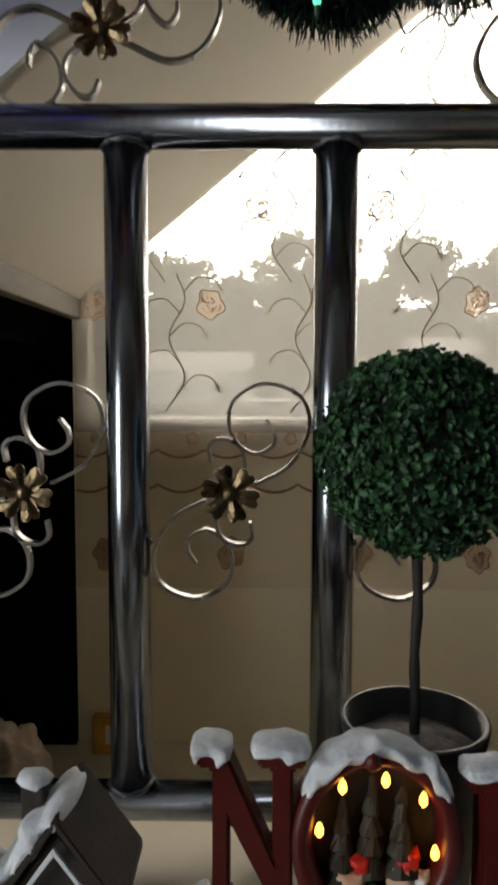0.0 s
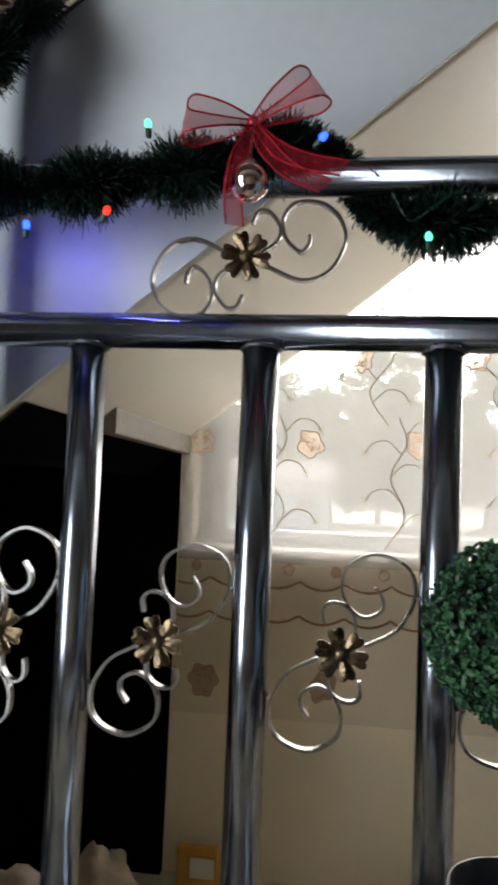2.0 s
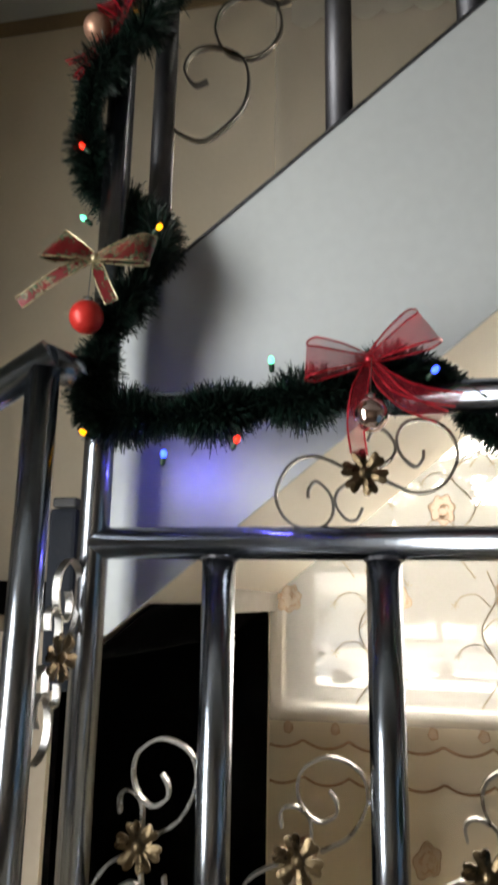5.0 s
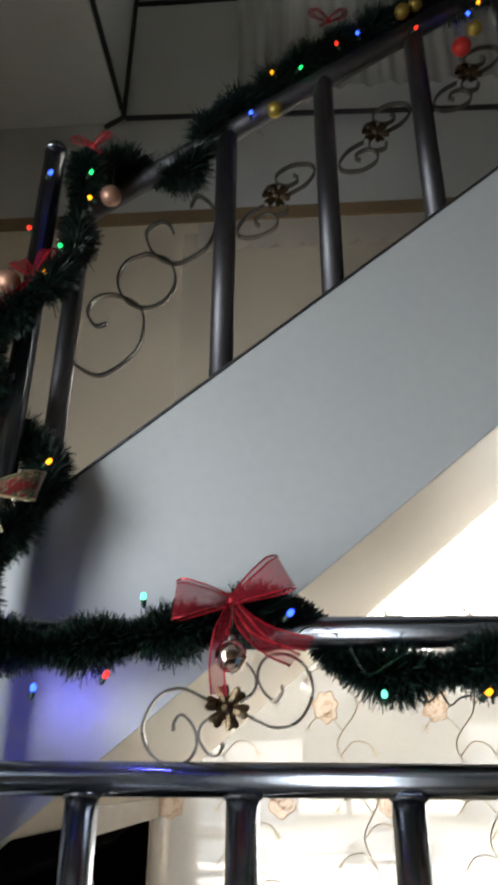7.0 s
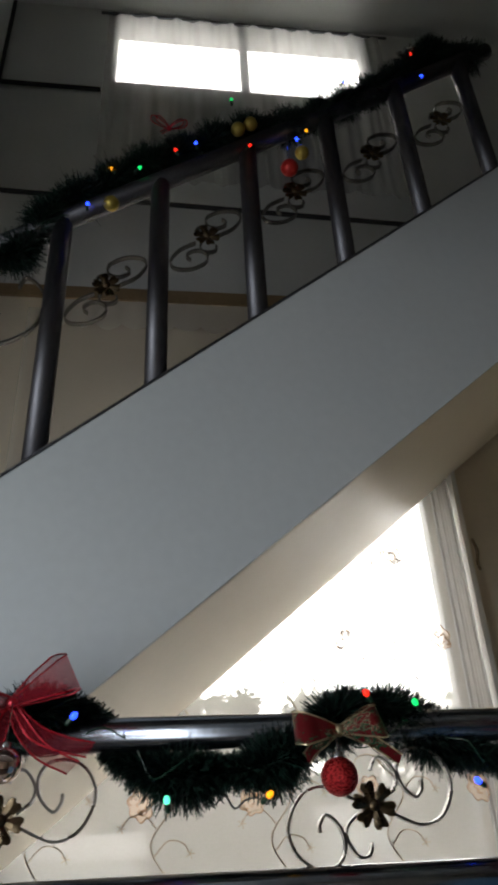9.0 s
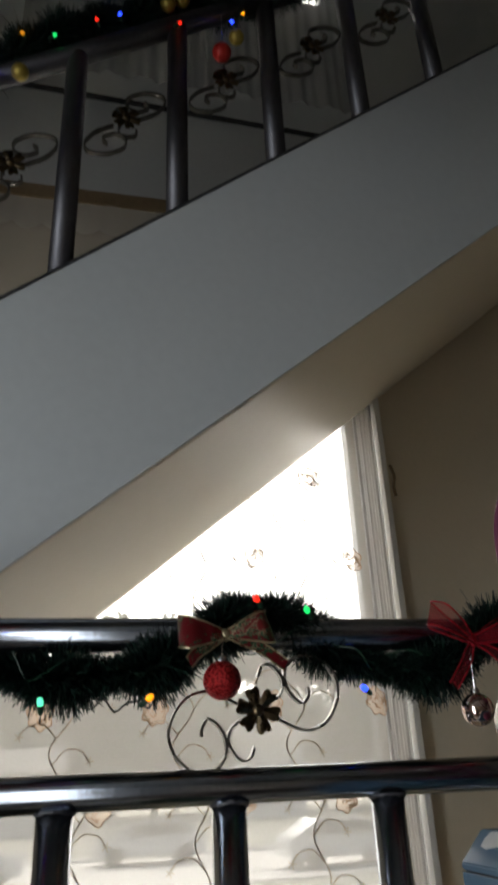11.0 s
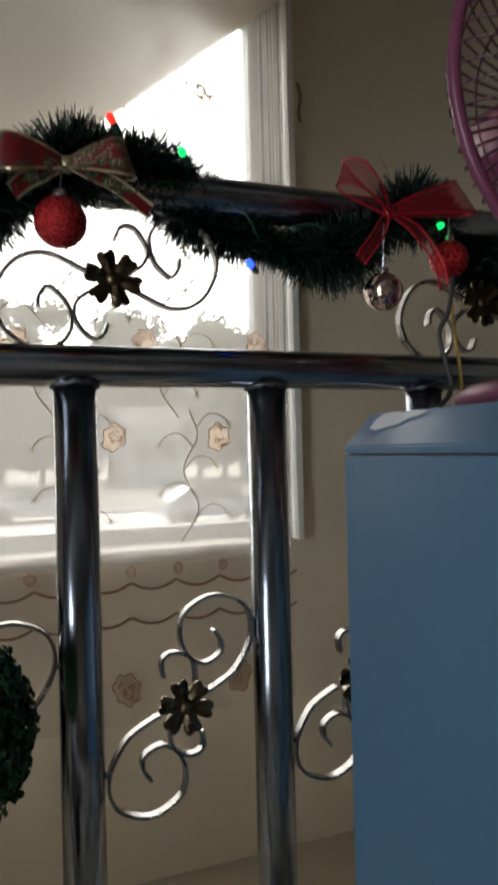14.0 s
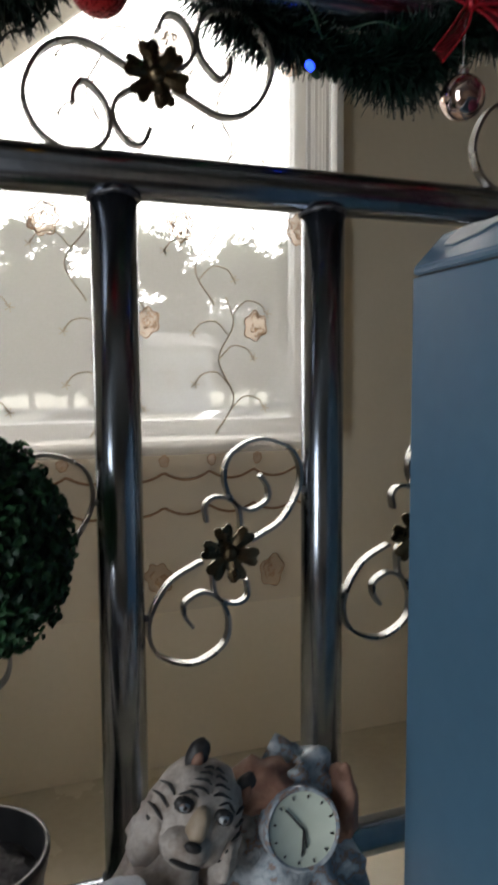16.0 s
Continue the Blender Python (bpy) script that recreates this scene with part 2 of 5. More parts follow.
for lo, hi in (((-1.75, -2.8, -0.1), (-1.6, -1.30, CEIL_Z)), ((-1.75, -0.26, -0.1), (-1.6, WALL_Y - 0.001, CEIL_Z)), ((-1.75, -1.30, -0.1), (-1.6, -0.26, 0.42)), ((-1.75, -1.30, 2.68), (-1.6, -0.26, CEIL_Z))):
    box(bm, lo, hi)
structure("wall_west", bm, ROOM_WALL, "pale beige painted wall of the room with a tall daylit opening", "wall")
structure("wall_east", boxed((2.4, -2.8, -0.1), (2.55, WALL_Y - 0.001, CEIL_Z)), ROOM_WALL, "pale beige painted wall of the room", "wall")
structure("wall_south", boxed((-1.6, -2.8, -0.1), (2.4, -2.65, CEIL_Z)), ROOM_WALL, "pale beige painted wall behind the room", "wall")
structure("wall_closet", boxed((-1.599, 0.80, FLOOR_Z + 0.001), (-1.45, WALL_Y - 0.032, 1.40)), SHADE_BLACK, "near-black closet back standing for shade under the stair", "wall")
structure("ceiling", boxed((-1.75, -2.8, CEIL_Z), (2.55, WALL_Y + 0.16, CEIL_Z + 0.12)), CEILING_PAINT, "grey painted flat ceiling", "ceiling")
# unseen slab added to keep the room's daylight off the upper stair
structure("unseen_room_ceiling", boxed((-1.599, -2.649, 2.75), (2.399, -0.02, 2.90)), CEILING_PAINT, "unseen grey ceiling slab added to shade the upper stair", "ceiling")
structure("ground", boxed((-1.75, -2.8, -0.12), (2.55, 0.62, 0.0)), ROOM_FLOOR, "brown tiled floor of the room", "floor")
structure("floor", boxed((-1.6, 0.76, FLOOR_Z - 0.12), (2.4, WALL_Y - 0.001, FLOOR_Z)), FLOOR_TILE, "cream tiled landing floor below the window", "floor")
structure("parapet", boxed((-0.62, 0.625, -0.1), (2.4, 0.757, LEDGE_Z - 0.006), 0.004), CREAM, "low cream parapet under the steel balustrade", "wall")

SLOPE = 0.82


def string_bottom(x):
    return 2.026 + SLOPE * x


def string_top(x):
    return 2.542 + SLOPE * x


X0, X1 = -0.545, 2.39
stair = empty("staircase", (0, 0, 0), label="upper concrete stair flight, pale blue face and cream underside", category="staircase", kind="structure")
part("string_face", prism([(X0, string_bottom(X0)), (X1, string_bottom(X1)), (X1, string_top(X1)), (X0, string_top(X0))], "y", STRING_Y, STRING_Y + 0.010, 0.0), PALE_BLUE, stair, "pale blue painted stair face")
# underside trowelled by hand: broad shallow waves in the plaster
bm = bmesh.new()
grid = []
for i in range(91):
    x = X0 + (X1 - X0) * i / 90
    row = []
    for j in range(31):
        y = STRING_Y + 0.0105 + (WALL_Y - 0.03 - STRING_Y - 0.0105) * j / 30
        wave = 0.0026 * noise.noise(Vector((x * 3.2, y * 4.5, 1.7))) + 0.0004 * noise.noise(Vector((x * 9, y * 11, 4.1)))
        row.append(bm.verts.new((x, y, string_bottom(x) + 0.006 + wave)))
    grid.append(row)
for a, b in zip(grid, grid[1:]):
    for j in range(30):
        bm.faces.new((a[j], a[j + 1], b[j + 1], b[j]))
bmesh.ops.recalc_face_normals(bm, faces=bm.faces)
slab = bmesh.ops.extrude_face_region(bm, geom=list(bm.faces))
bmesh.ops.translate(bm, verts=[q for q in slab["geom"] if isinstance(q, bmesh.types.BMVert)], vec=(0, 0, 0.14))
bmesh.ops.recalc_face_normals(bm, faces=bm.faces)
part("soffit", bm, SOFFIT_PAINT, stair, "cream painted underside", smooth=True)
part("edge_strip", prism([(X0, string_top(X0)), (X1, string_top(X1)), (X1, string_top(X1) + 0.005), (X0, string_top(X0) + 0.005)], "y", STRING_Y - 0.004, STRING_Y + 0.10), WELD, stair, "dark top edge strip")
n_steps = int((X1 - X0) / 0.22)
for i in range(n_steps):
    x = X0 + 0.22 * i
    part("tread", boxed((x, STRING_Y + 0.011, string_bottom(x + 0.22) + 0.10), (x + 0.219, WALL_Y - 0.031, string_bottom(x + 0.22) + 0.22), 0.003), WHITE_PAINT, stair)

# dark closet under the stair: pale lintel and jamb, near-black lining painting its shade
door = empty("door_1", (0, 0, 0), label="dark open closet doorway under the stair with a pale frame", category="doorway", kind="structure")
part("lintel", boxed((-0.463, 1.10, 1.625), (-0.432, WALL_Y - 0.04, 1.675), 0.003), LINTEL_PAINT, door)
part("jamb", boxed((-0.446, 1.02, FLOOR_Z), (-0.438, 1.032, 1.662), 0.002), LINTEL_PAINT, door)
part("closet_shade_lining", boxed((-1.44, WALL_Y - 0.03, FLOOR_Z + 0.002), (-0.464, WALL_Y - 0.004, 1.70)), SHADE_BLACK, door)
part("closet_shade_lining", prism([(X0, string_bottom(X0) - 0.007), (-0.465, string_bottom(-0.465) - 0.007), (-0.465, string_bottom(-0.465) - 0.002), (X0, string_bottom(X0) - 0.002)], "y", STRING_Y + 0.028, 1.149), SHADE_BLACK, door)
part("closet_shade_lining", prism([(X0, string_bottom(X0) - 0.007), (-0.465, string_bottom(-0.465) - 0.007), (-0.465, string_bottom(-0.465) - 0.002), (X0, string_bottom(X0) - 0.002)], "y", 1.1495, WALL_Y - 0.031), SHADE_BLACK, door)
# front panel added to block light from the closet
part("closet_shade_lining", boxed((-1.44, STRING_Y + 0.01, FLOOR_Z + 0.002), (-0.60, STRING_Y + 0.03, string_bottom(X0) - 0.02)), SHADE_BLACK, door)
part("closet_shade_lining", boxed((-1.44, STRING_Y + 0.031, string_bottom(X0) - 0.02), (X0 - 0.001, WALL_Y - 0.031, string_bottom(X0))), SHADE_BLACK, door)
structure("wall_landing", boxed((-1.599, STRING_Y - 0.002, FLOOR_Z + 0.001), (-0.60, STRING_Y + 0.009, string_bottom(X0) + 0.02)), BROWN_WALL, "tan painted wall of the lower stair", "wall")
structure("landing_top", boxed((-1.599, STRING_Y + 0.010, string_bottom(X0) + 0.001), (X0 - 0.001, WALL_Y - 0.002, string_bottom(X0) + 0.02)), BROWN_WALL, "tan painted top of the stair enclosure", "wall")
part("closet_shade_floor", boxed((-1.44, STRING_Y + 0.031, FLOOR_Z + 0.001), (-0.62, WALL_Y - 0.031, FLOOR_Z + 0.008)), SHADE_BLACK, door)


# ---- window ----
def window(name, x0, x1, z0, z1, mullions, label, stile=0.045, end_stile=0.045):
    w = empty(name, (x0, WALL_Y + (0.09 if z0 < 3 else 0.001), z0), label=label, category="window", kind="structure")
    f = 0.045
    bm = bmesh.new()
    for lo, hi in (((0, 0, 0), (x1 - x0, 0.05, f)), ((0, 0, z1 - z0 - f), (x1 - x0, 0.05, z1 - z0)),
                   ((0, 0, f), (stile, 0.05, z1 - z0 - f)), ((x1 - x0 - end_stile, 0, f), (x1 - x0, 0.05, z1 - z0 - f))):
        box(bm, lo, hi, 0.003)
    part("window_frame", bm, ALUMINIUM, w)
    for x in mullions:
        part("mullion", boxed((x - x0 - 0.022, 0.004, f + 0.001), (x - x0 + 0.022, 0.046, z1 - z0 - f - 0.001), 0.003), ALUMINIUM, w)
    edges = [x0 + stile, *mullions, x1 - end_stile]
    for a, b in zip(edges, edges[1:]):
        pane = part("pane", boxed((a - x0, 0.022, f), (b - x0, 0.027, z1 - z0 - f)), GLASS, w)
        pane.visible_shadow = False
    return w


GLASS, gn, gl, gb = material("window_glass")
gb.inputs["Transmission Weight"].default_value, gb.inputs["Roughness"].default_value, gb.inputs["IOR"].default_value = 1.0, 0.02, 1.02
window("window_1", -0.424, 1.059, 1.376, 2.949, [], "grey aluminium landing window behind a sheer curtain", 0.080)
window("window_2", -0.249, 1.129, 5.081, 5.744, [0.45], "high aluminium window at the stairhead")
structure("window_sill", boxed((-0.423, WALL_Y - 0.012, 1.352), (1.058, WALL_Y + 0.088, 1.3755), 0.003), WHITE_PAINT, "white painted window sill", "sill")
structure("window_casing", boxed((1.070, WALL_Y - 0.060, 1.376), (1.090, WALL_Y - 0.001, 2.93), 0.003), CASING_SKYLIT, "white painted casing beside the window", "trim")


# ---- balustrades ----
# one half of the scroll; the other half is the same turned by 180 degrees
TALL_RING = [(.026, .010), (.034, .013), (.063, .032), (.0825, .072), (.074, .108), (.038, .1235), (.006, .108), (-.002, .0825), (.006, .057), (.025, .044), (.044, .053), (.0457, .068), (.037, .0825)]
TALL_HOOK = [(.012, .012), (.015, .021), (.013, .0465), (0, .059), (-.015, .06), (-.023, .051), (-.021, .034)]
WIDE_RING = [(.018, -.006), (.0275, -.010), (.067, -.026), (.1, -.015), (.119, .021), (.111, .052), (.088, .07), (.058, .070), (.043, .052), (.046, .027), (.064, .009), (.0745, .018), (.076, .03)]
WIDE_HOOK = [(.004, .045), (.012, .06), (.026, .059), (.039, .04), (.036, .022), (.018, .008)]


def scroll_mesh(ring, hook, u, v, lean=0.0, squeeze=False):
    bm = bmesh.new()
    for sign in (1, -1):
        for pts in (ring, hook):
            # in a narrow bay the rings keep their width and slide toward the flower
            pts = [(x - 0.0825 * (1 - u), y) if squeeze and pts is ring else (x * u - (0.013 if squeeze else 0), y) for x, y in pts]
            path = smooth_path([(sign * x, 0, sign * (y * v + lean * x)) for x, y in pts], 7)
            flat_bar(path, 0.011, (0, 1, 0), 0.0036, bm)
    return bm


def flower_mesh(r):
    """A stamped six-armed flower with notched petal tips, creased petals and a domed boss, facing -y."""
    bm = bmesh.new()
    n = 72
    def reach(k):
        phi = (k % 12 - 5.5) / 5.5
        return r * (0.56 if abs(phi) > 0.9 else 0.86 if abs(phi) > 0.7 else 1.0 if abs(phi) > 0.5 else 1.03 if abs(phi) > 0.2 else 0.95)
    rings = []
    for share in (0.30, 0.62, 0.86, 1.0):
        ring = []
        for k in range(n):
            a = 2 * math.pi * (k + 0.5) / n + 0.3
            crease = math.cos(math.pi * (k % 12 - 5.5) / 11)
            ring.append(bm.verts.new((reach(k) * share * math.cos(a), -0.004 - 0.0050 * crease * share * (1.25 - share) * 2 - 0.003 * share, reach(k) * share * math.sin(a))))
        rings.append(ring)
    rings.append([bm.verts.new((v.co.x, v.co.y + 0.0028, v.co.z)) for v in rings[-1]])
    for p, q in zip(rings, rings[1:]):
        for k in range(n):
            bm.faces.new((p[k], p[(k + 1) % n], q[(k + 1) % n], q[k]))
    bm.faces.new(rings[0][::-1])
    bm.faces.new(rings[-1])
    boss = bmesh.ops.create_uvsphere(bm, u_segments=14, v_segments=8, radius=0.27 * r)["verts"]
    for v in boss:
        v.co = Vector((v.co.x, v.co.y * 0.7 - 0.008, v.co.z))
    bmesh.ops.recalc_face_normals(bm, faces=bm.faces)
    return bm


def scroll_panel(parent, ring, hook, at, u=1.0, v=1.0, lean=0.0, turn=0.0, flower=True, mat=SCROLL_STEEL, squeeze=False):
    s = part("scroll", scroll_mesh(ring, hook, u, v, lean, squeeze), mat, parent, "bent flat steel scroll")
    s.matrix_local = pose(*at, 0, 0, turn)
    if flower:
        f = part("flower", flower_mesh(0.030), BRASS, s, "stamped antique brass flower")
        f.location = (0, -0.007, 0)
    return s


def post(parent, x, y, z0, z1, r=0.023, name="post", mat=STEEL):
    p = part(name, tube([(x, y, z0), (x, y, z1)], r, 28), mat, parent, smooth=False)
    shade(p)
    return p


def shade(ob):
    """Smooth sides, flat ends."""
    for f in ob.data.polygons:
        f.use_smooth = len(f.vertices) == 4


def weld(parent, x, y, z, up, r=0.0232):
    bm = bmesh.new()
    ring = []
    rnd = random.Random(round(x * 991 + z * 77))
    for k in range(22):
        a = 2 * math.pi * k / 22
        ring.append(Vector((x + r * math.cos(a), y + r * math.sin(a), z + up * (0.0175 + 0.0045 * abs(math.cos(a))) + rnd.uniform(-.001, .001))))
    tube(ring + ring[:1], lambda s: 0.0017 + 0.0016 * abs(math.sin(s * 37)), 6, bm, False)
    w = part("weld", bm, WELD, parent, "rough dark weld bead")
    shade(w)
    return w


def bmesh_ball(c, r):
    bm = bmesh.new()
    bmesh.ops.create_icosphere(bm, subdivisions=1, radius=r, matrix=Matrix.Translation(c))
    return bm


rail = empty("balustrade", (0, 0, 0), label="polished stainless steel balustrade with scrolls and brass flowers", category="railing")
BOTTOM_Z, MID_Z, TOP_Z, NEWEL_X = 1.005, 1.7245, 1.917, -0.520
POSTS = [-0.338 + 0.2175 * k for k in range(9)]
END_X = 1.62
for z, r, name in ((BOTTOM_Z, 0.021, "bottom_rail"), (MID_Z, 0.022, "middle_rail"), (TOP_Z, 0.023, "top_rail")):
    shade(part(name, tube([(NEWEL_X, RAIL_Y, z), (END_X, RAIL_Y, z)], r, 28), STEEL, rail))
for x in POSTS:
    post(rail, x, RAIL_Y, BOTTOM_Z + 0.0165, MID_Z - 0.0165, 0.0225)
    weld(rail, x, RAIL_Y, MID_Z, -1)
    weld(rail, x, RAIL_Y, BOTTOM_Z, 1)
post(rail, NEWEL_X, RAIL_Y, LEDGE_Z - 0.006, 2.905, 0.0215, "newel")
shade(part("newel_cap", lathe([(0, 0.010), (0.012, 0.009), (0.021, 0.003), (0.0225, 0), (0.0225, -0.012), (0.0216, -0.012)], 24, None, (NEWEL_X, RAIL_Y, 2.905)), STEEL, rail))
edges = [NEWEL_X, *POSTS]
for a, b in zip(edges, edges[1:]):
    gap = (b - a) / 0.2175
    far = a > 0.25
    scroll_panel(rail, TALL_RING, TALL_HOOK, ((a + b) / 2, RAIL_Y, 1.356 if far else 1.348), gap, 1.02 if gap < 0.9 else 0.932, squeeze=gap < 0.9)
    for x, z in ((a + 0.0225, 1.295), (b - 0.0225, 1.415)):
        part("tack_weld", bmesh_ball((x, RAIL_Y - 0.004, z), 0.0042), WELD, rail, "dark tack weld")
for x in (-0.142, 0.355, 0.835, 1.315):
    scroll_panel(rail, WIDE_RING, WIDE_HOOK, (x, RAIL_Y, 1.815))

# short return from the newel to a corner post, then down beside the lower flight
side = empty("stair_railing", (0, 0, 0), label="steel railing with a corner post sloping down the lower steps", category="railing")
CORNER_X, CORNER_Y, CORNER_Z, DOWN = -0.547, 0.560, 1.950, 0.62


def down_z(x, base):
    return base - DOWN * (CORNER_X - x)


shade(part("return_rail", tube([(NEWEL_X, RAIL_Y - 0.02, 1.955), (CORNER_X, CORNER_Y, CORNER_Z)], 0.023, 24), STEEL, side))
for base, r, name in ((CORNER_Z, 0.023, "top_rail"), (1.175, 0.020, "bottom_rail")):
    shade(part(name, tube([(x, CORNER_Y, down_z(x, base)) for x in (CORNER_X + 0.012, -1.0, -1.45)], r, 24), STEEL, side))
for x in (CORNER_X, -0.795, -1.015, -1.235):
    post(side, x, CORNER_Y, down_z(x, 1.02), down_z(x, CORNER_Z - 0.012), 0.0215)
scroll_panel(side, TALL_RING, TALL_HOOK, ((NEWEL_X + CORNER_X) / 2 - 0.004, (RAIL_Y + CORNER_Y) / 2, 1.575), 0.62, 1.0, 0.0, math.degrees(math.atan2(CORNER_Y - RAIL_Y, CORNER_X - NEWEL_X)) + 180)
for x in (-0.685, -0.905, -1.125):
    scroll_panel(side, TALL_RING, TALL_HOOK, (x, CORNER_Y, down_z(x, 1.575)), 1.0, 0.95, 0.25)
lower = empty("lower_staircase", (0, 0, 0), label="tiled concrete lower stair flight going down from the landing", category="staircase", kind="structure")
for k in range(4):
    x = -0.625 - 0.235 * k
    part("tread", boxed((x - 0.2345, 0.50, 0.0), (x, 0.752, 0.86 - 0.146 * k), 0.004), FLOOR_TILE, lower)

# railing of the upper flight
upper = empty("upper_balustrade", (0, 0, 0), label="steel balustrade rising along the upper stair flight", category="railing")
UP_Y = 0.80


def up_rail(x):
    return 3.17 + 0.70 * x


UP_POSTS = [-0.178 + 0.2195 * k for k in range(6)]
shade(part("top_rail", tube([(-0.49, UP_Y, up_rail(-0.49)), (1.03, UP_Y, up_rail(1.03))], 0.024, 24), DULL_SHADED_STEEL, upper))
post(upper, -0.486, UP_Y, string_top(-0.486), up_rail(-0.486) - 0.01, 0.020, mat=DULL_SHADED_STEEL)
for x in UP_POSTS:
    post(upper, x, UP_Y, string_top(x), up_rail(x) - 0.01, mat=DULL_SHADED_STEEL)
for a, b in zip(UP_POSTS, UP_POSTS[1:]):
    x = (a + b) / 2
    scroll_panel(upper, TALL_RING, TALL_HOOK, (x, UP_Y, 2.895 + 0.768 * x), 1.0, 0.70, 0.28, mat=SHADED_SCROLL)
bm = bmesh.new()
for pts in ([(-.471, 2.471), (-.458, 2.446), (-.407, 2.425), (-.346, 2.476), (-.334, 2.540), (-.350, 2.585), (-.400, 2.612), (-.437, 2.605), (-.451, 2.572), (-.432, 2.539), (-.408, 2.543)],
            [(-.339, 2.714), (-.292, 2.692), (-.276, 2.640), (-.294, 2.595), (-.332, 2.577), (-.376, 2.598), (-.396, 2.649), (-.380, 2.695), (-.339, 2.714)],
            [(-.286, 2.766), (-.296, 2.788), (-.316, 2.798), (-.344, 2.771), (-.330, 2.720), (-.300, 2.692), (-.266, 2.687), (-.211, 2.731), (-.198, 2.816), (-.236, 2.865), (-.253, 2.836)]):
    flat_bar(smooth_path([(x, UP_Y, z) for x, z in pts], 6), 0.011, (0, 1, 0), 0.004, bm)
part("triple_scroll", bm, SHADED_SCROLL, upper, "triple ring steel scroll")


# ---- distance outside ----
def distance_material():
    """Glowing hazy sky with soft cloud, greyer toward the horizon."""
    m, n, l, b = material("hazy_distance")
    n.remove(b)
    co, sep = n.new("ShaderNodeTexCoord"), n.new("ShaderNodeSeparateXYZ")
    l.new(co.outputs["Object"], sep.inputs[0])
    cloud = n.new("ShaderNodeTexNoise")
    cloud.inputs["Scale"].default_value, cloud.inputs["Detail"].default_value = 0.05, 8
    l.new(co.outputs["Object"], cloud.inputs[0])
    edge = n.new("ShaderNodeMath")
    edge.operation = "MULTIPLY_ADD"
    edge.inputs[1].default_value = 16
    l.new(cloud.outputs[0], edge.inputs[0])
    l.new(sep.outputs["Z"], edge.inputs[2])
    sky_mask = n.new("ShaderNodeMapRange")
    sky_mask.inputs["From Min"].default_value, sky_mask.inputs["From Max"].default_value = 22, 26
    l.new(edge.outputs[0], sky_mask.inputs[0])
    mix = n.new("ShaderNodeMix")
    mix.data_type = "RGBA"
    l.new(sky_mask.outputs[0], mix.inputs["Factor"])
    mix.inputs["A"].default_value = (0.42, 0.43, 0.42, 1)
    mix.inputs["B"].default_value = (SKY_GLOW, SKY_GLOW * 0.98, SKY_GLOW * 0.93, 1)
    em = n.new("ShaderNodeEmission")
    l.new(mix.outputs["Result"], em.inputs[0])
    l.new(em.outputs[0], n["Material Output"].inputs[0])
    return m


SKY_GLOW = 6.3
YARD_Z = -1.2
tagged(part("backdrop", prism([(-185, -40), (226, -40), (226, 617), (-185, 617)], "y", 150.0, 150.5), distance_material()), "hazy bright sky over far hills", "backdrop", kind="structure")
GRASS = surface("dry_pale_grass", (0.19, 0.19, 0.15), (0.34, 0.33, 0.28), 0.5, 0.9, 0, 0.3, 12)
CONCRETE_ROAD = surface("pale_concrete_road", (0.46, 0.45, 0.42), (0.60, 0.58, 0.55), 0.4, 0.8, 0, 0.2, 10)
HOUSE_WALL = surface("white_house_render", (0.62, 0.61, 0.58), (0.78, 0.77, 0.74), 0.6, 0.7, 0, 0.2, 12)
SHEET_ROOF = surface("grey_sheet_roof", (0.13, 0.125, 0.12), (0.22, 0.21, 0.20), 0.6, 0.75, 0, 0.2, 12)
DARK_GLASS = surface("dark_house_glass", (0.03, 0.035, 0.04), (0.07, 0.075, 0.08), 2, 0.1)
LEAVES = sheer("backlit_tree_leaves", (0.17, 0.195, 0.13), 0.05, 1.5)
TRUNK = surface("grey_tree_bark", (0.10, 0.085, 0.065), (0.18, 0.15, 0.12), 2, 0.9, 0, 0.6, 14)
CAR_PAINT = surface("pale_car_paint", (0.60, 0.60, 0.60), (0.70, 0.70, 0.70), 1, 0.2, 0, 0, 8, coat=0.8)
TYRE = surface("black_tyre_rubber", (0.015, 0.015, 0.015), (0.03, 0.03, 0.03), 8, 0.8)
structure("yard_ground", boxed((-180, WALL_Y + 0.2, YARD_Z - 0.3), (220, 149.9, YARD_Z)), GRASS, "dry grass ground outside the window", "ground")
structure("road", boxed((-120, 24, YARD_Z + 0.001), (160, 33, YARD_Z + 0.03)), CONCRETE_ROAD, "pale concrete road outside", "road")
structure("kerb", boxed((-120, 33.01, YARD_Z + 0.001), (160, 33.3, YARD_Z + 0.16), 0.02), HOUSE_WALL, "pale concrete kerb along the road", "kerb")


def far_house(x, y, w, d, h, rise, openings):
    ob = empty("house", (x, y, YARD_Z), label="white rendered house with a grey sheet roof beyond the road", category="house")
    part("wall", boxed((0, 0, 0), (w, d, h), 0.03), HOUSE_WALL, ob)
    part("roof", prism([(-0.7, h + 0.01), (d + 0.7, h + 0.01), (d / 2, h + rise)], "x", -0.6, w + 0.6), SHEET_ROOF, ob)
    for k in range(openings):
        wx = w * (k + 0.5) / openings
        pane = part("window", boxed((wx - 0.6, -0.06, h * 0.38), (wx + 0.6, -0.002, h * 0.72), 0.01), DARK_GLASS, ob)
        part("sill", boxed((wx - 0.7, -0.14, h * 0.35), (wx + 0.7, -0.001, h * 0.378), 0.01), HOUSE_WALL, pane)
    return ob


far_house(-16, 52, 15, 7, 3.6, 1.6, 5)
far_house(12.5, 57, 4.6, 6, 5.2, 1.4, 2)
far_house(24, 55, 12, 7, 3.4, 1.5, 4)


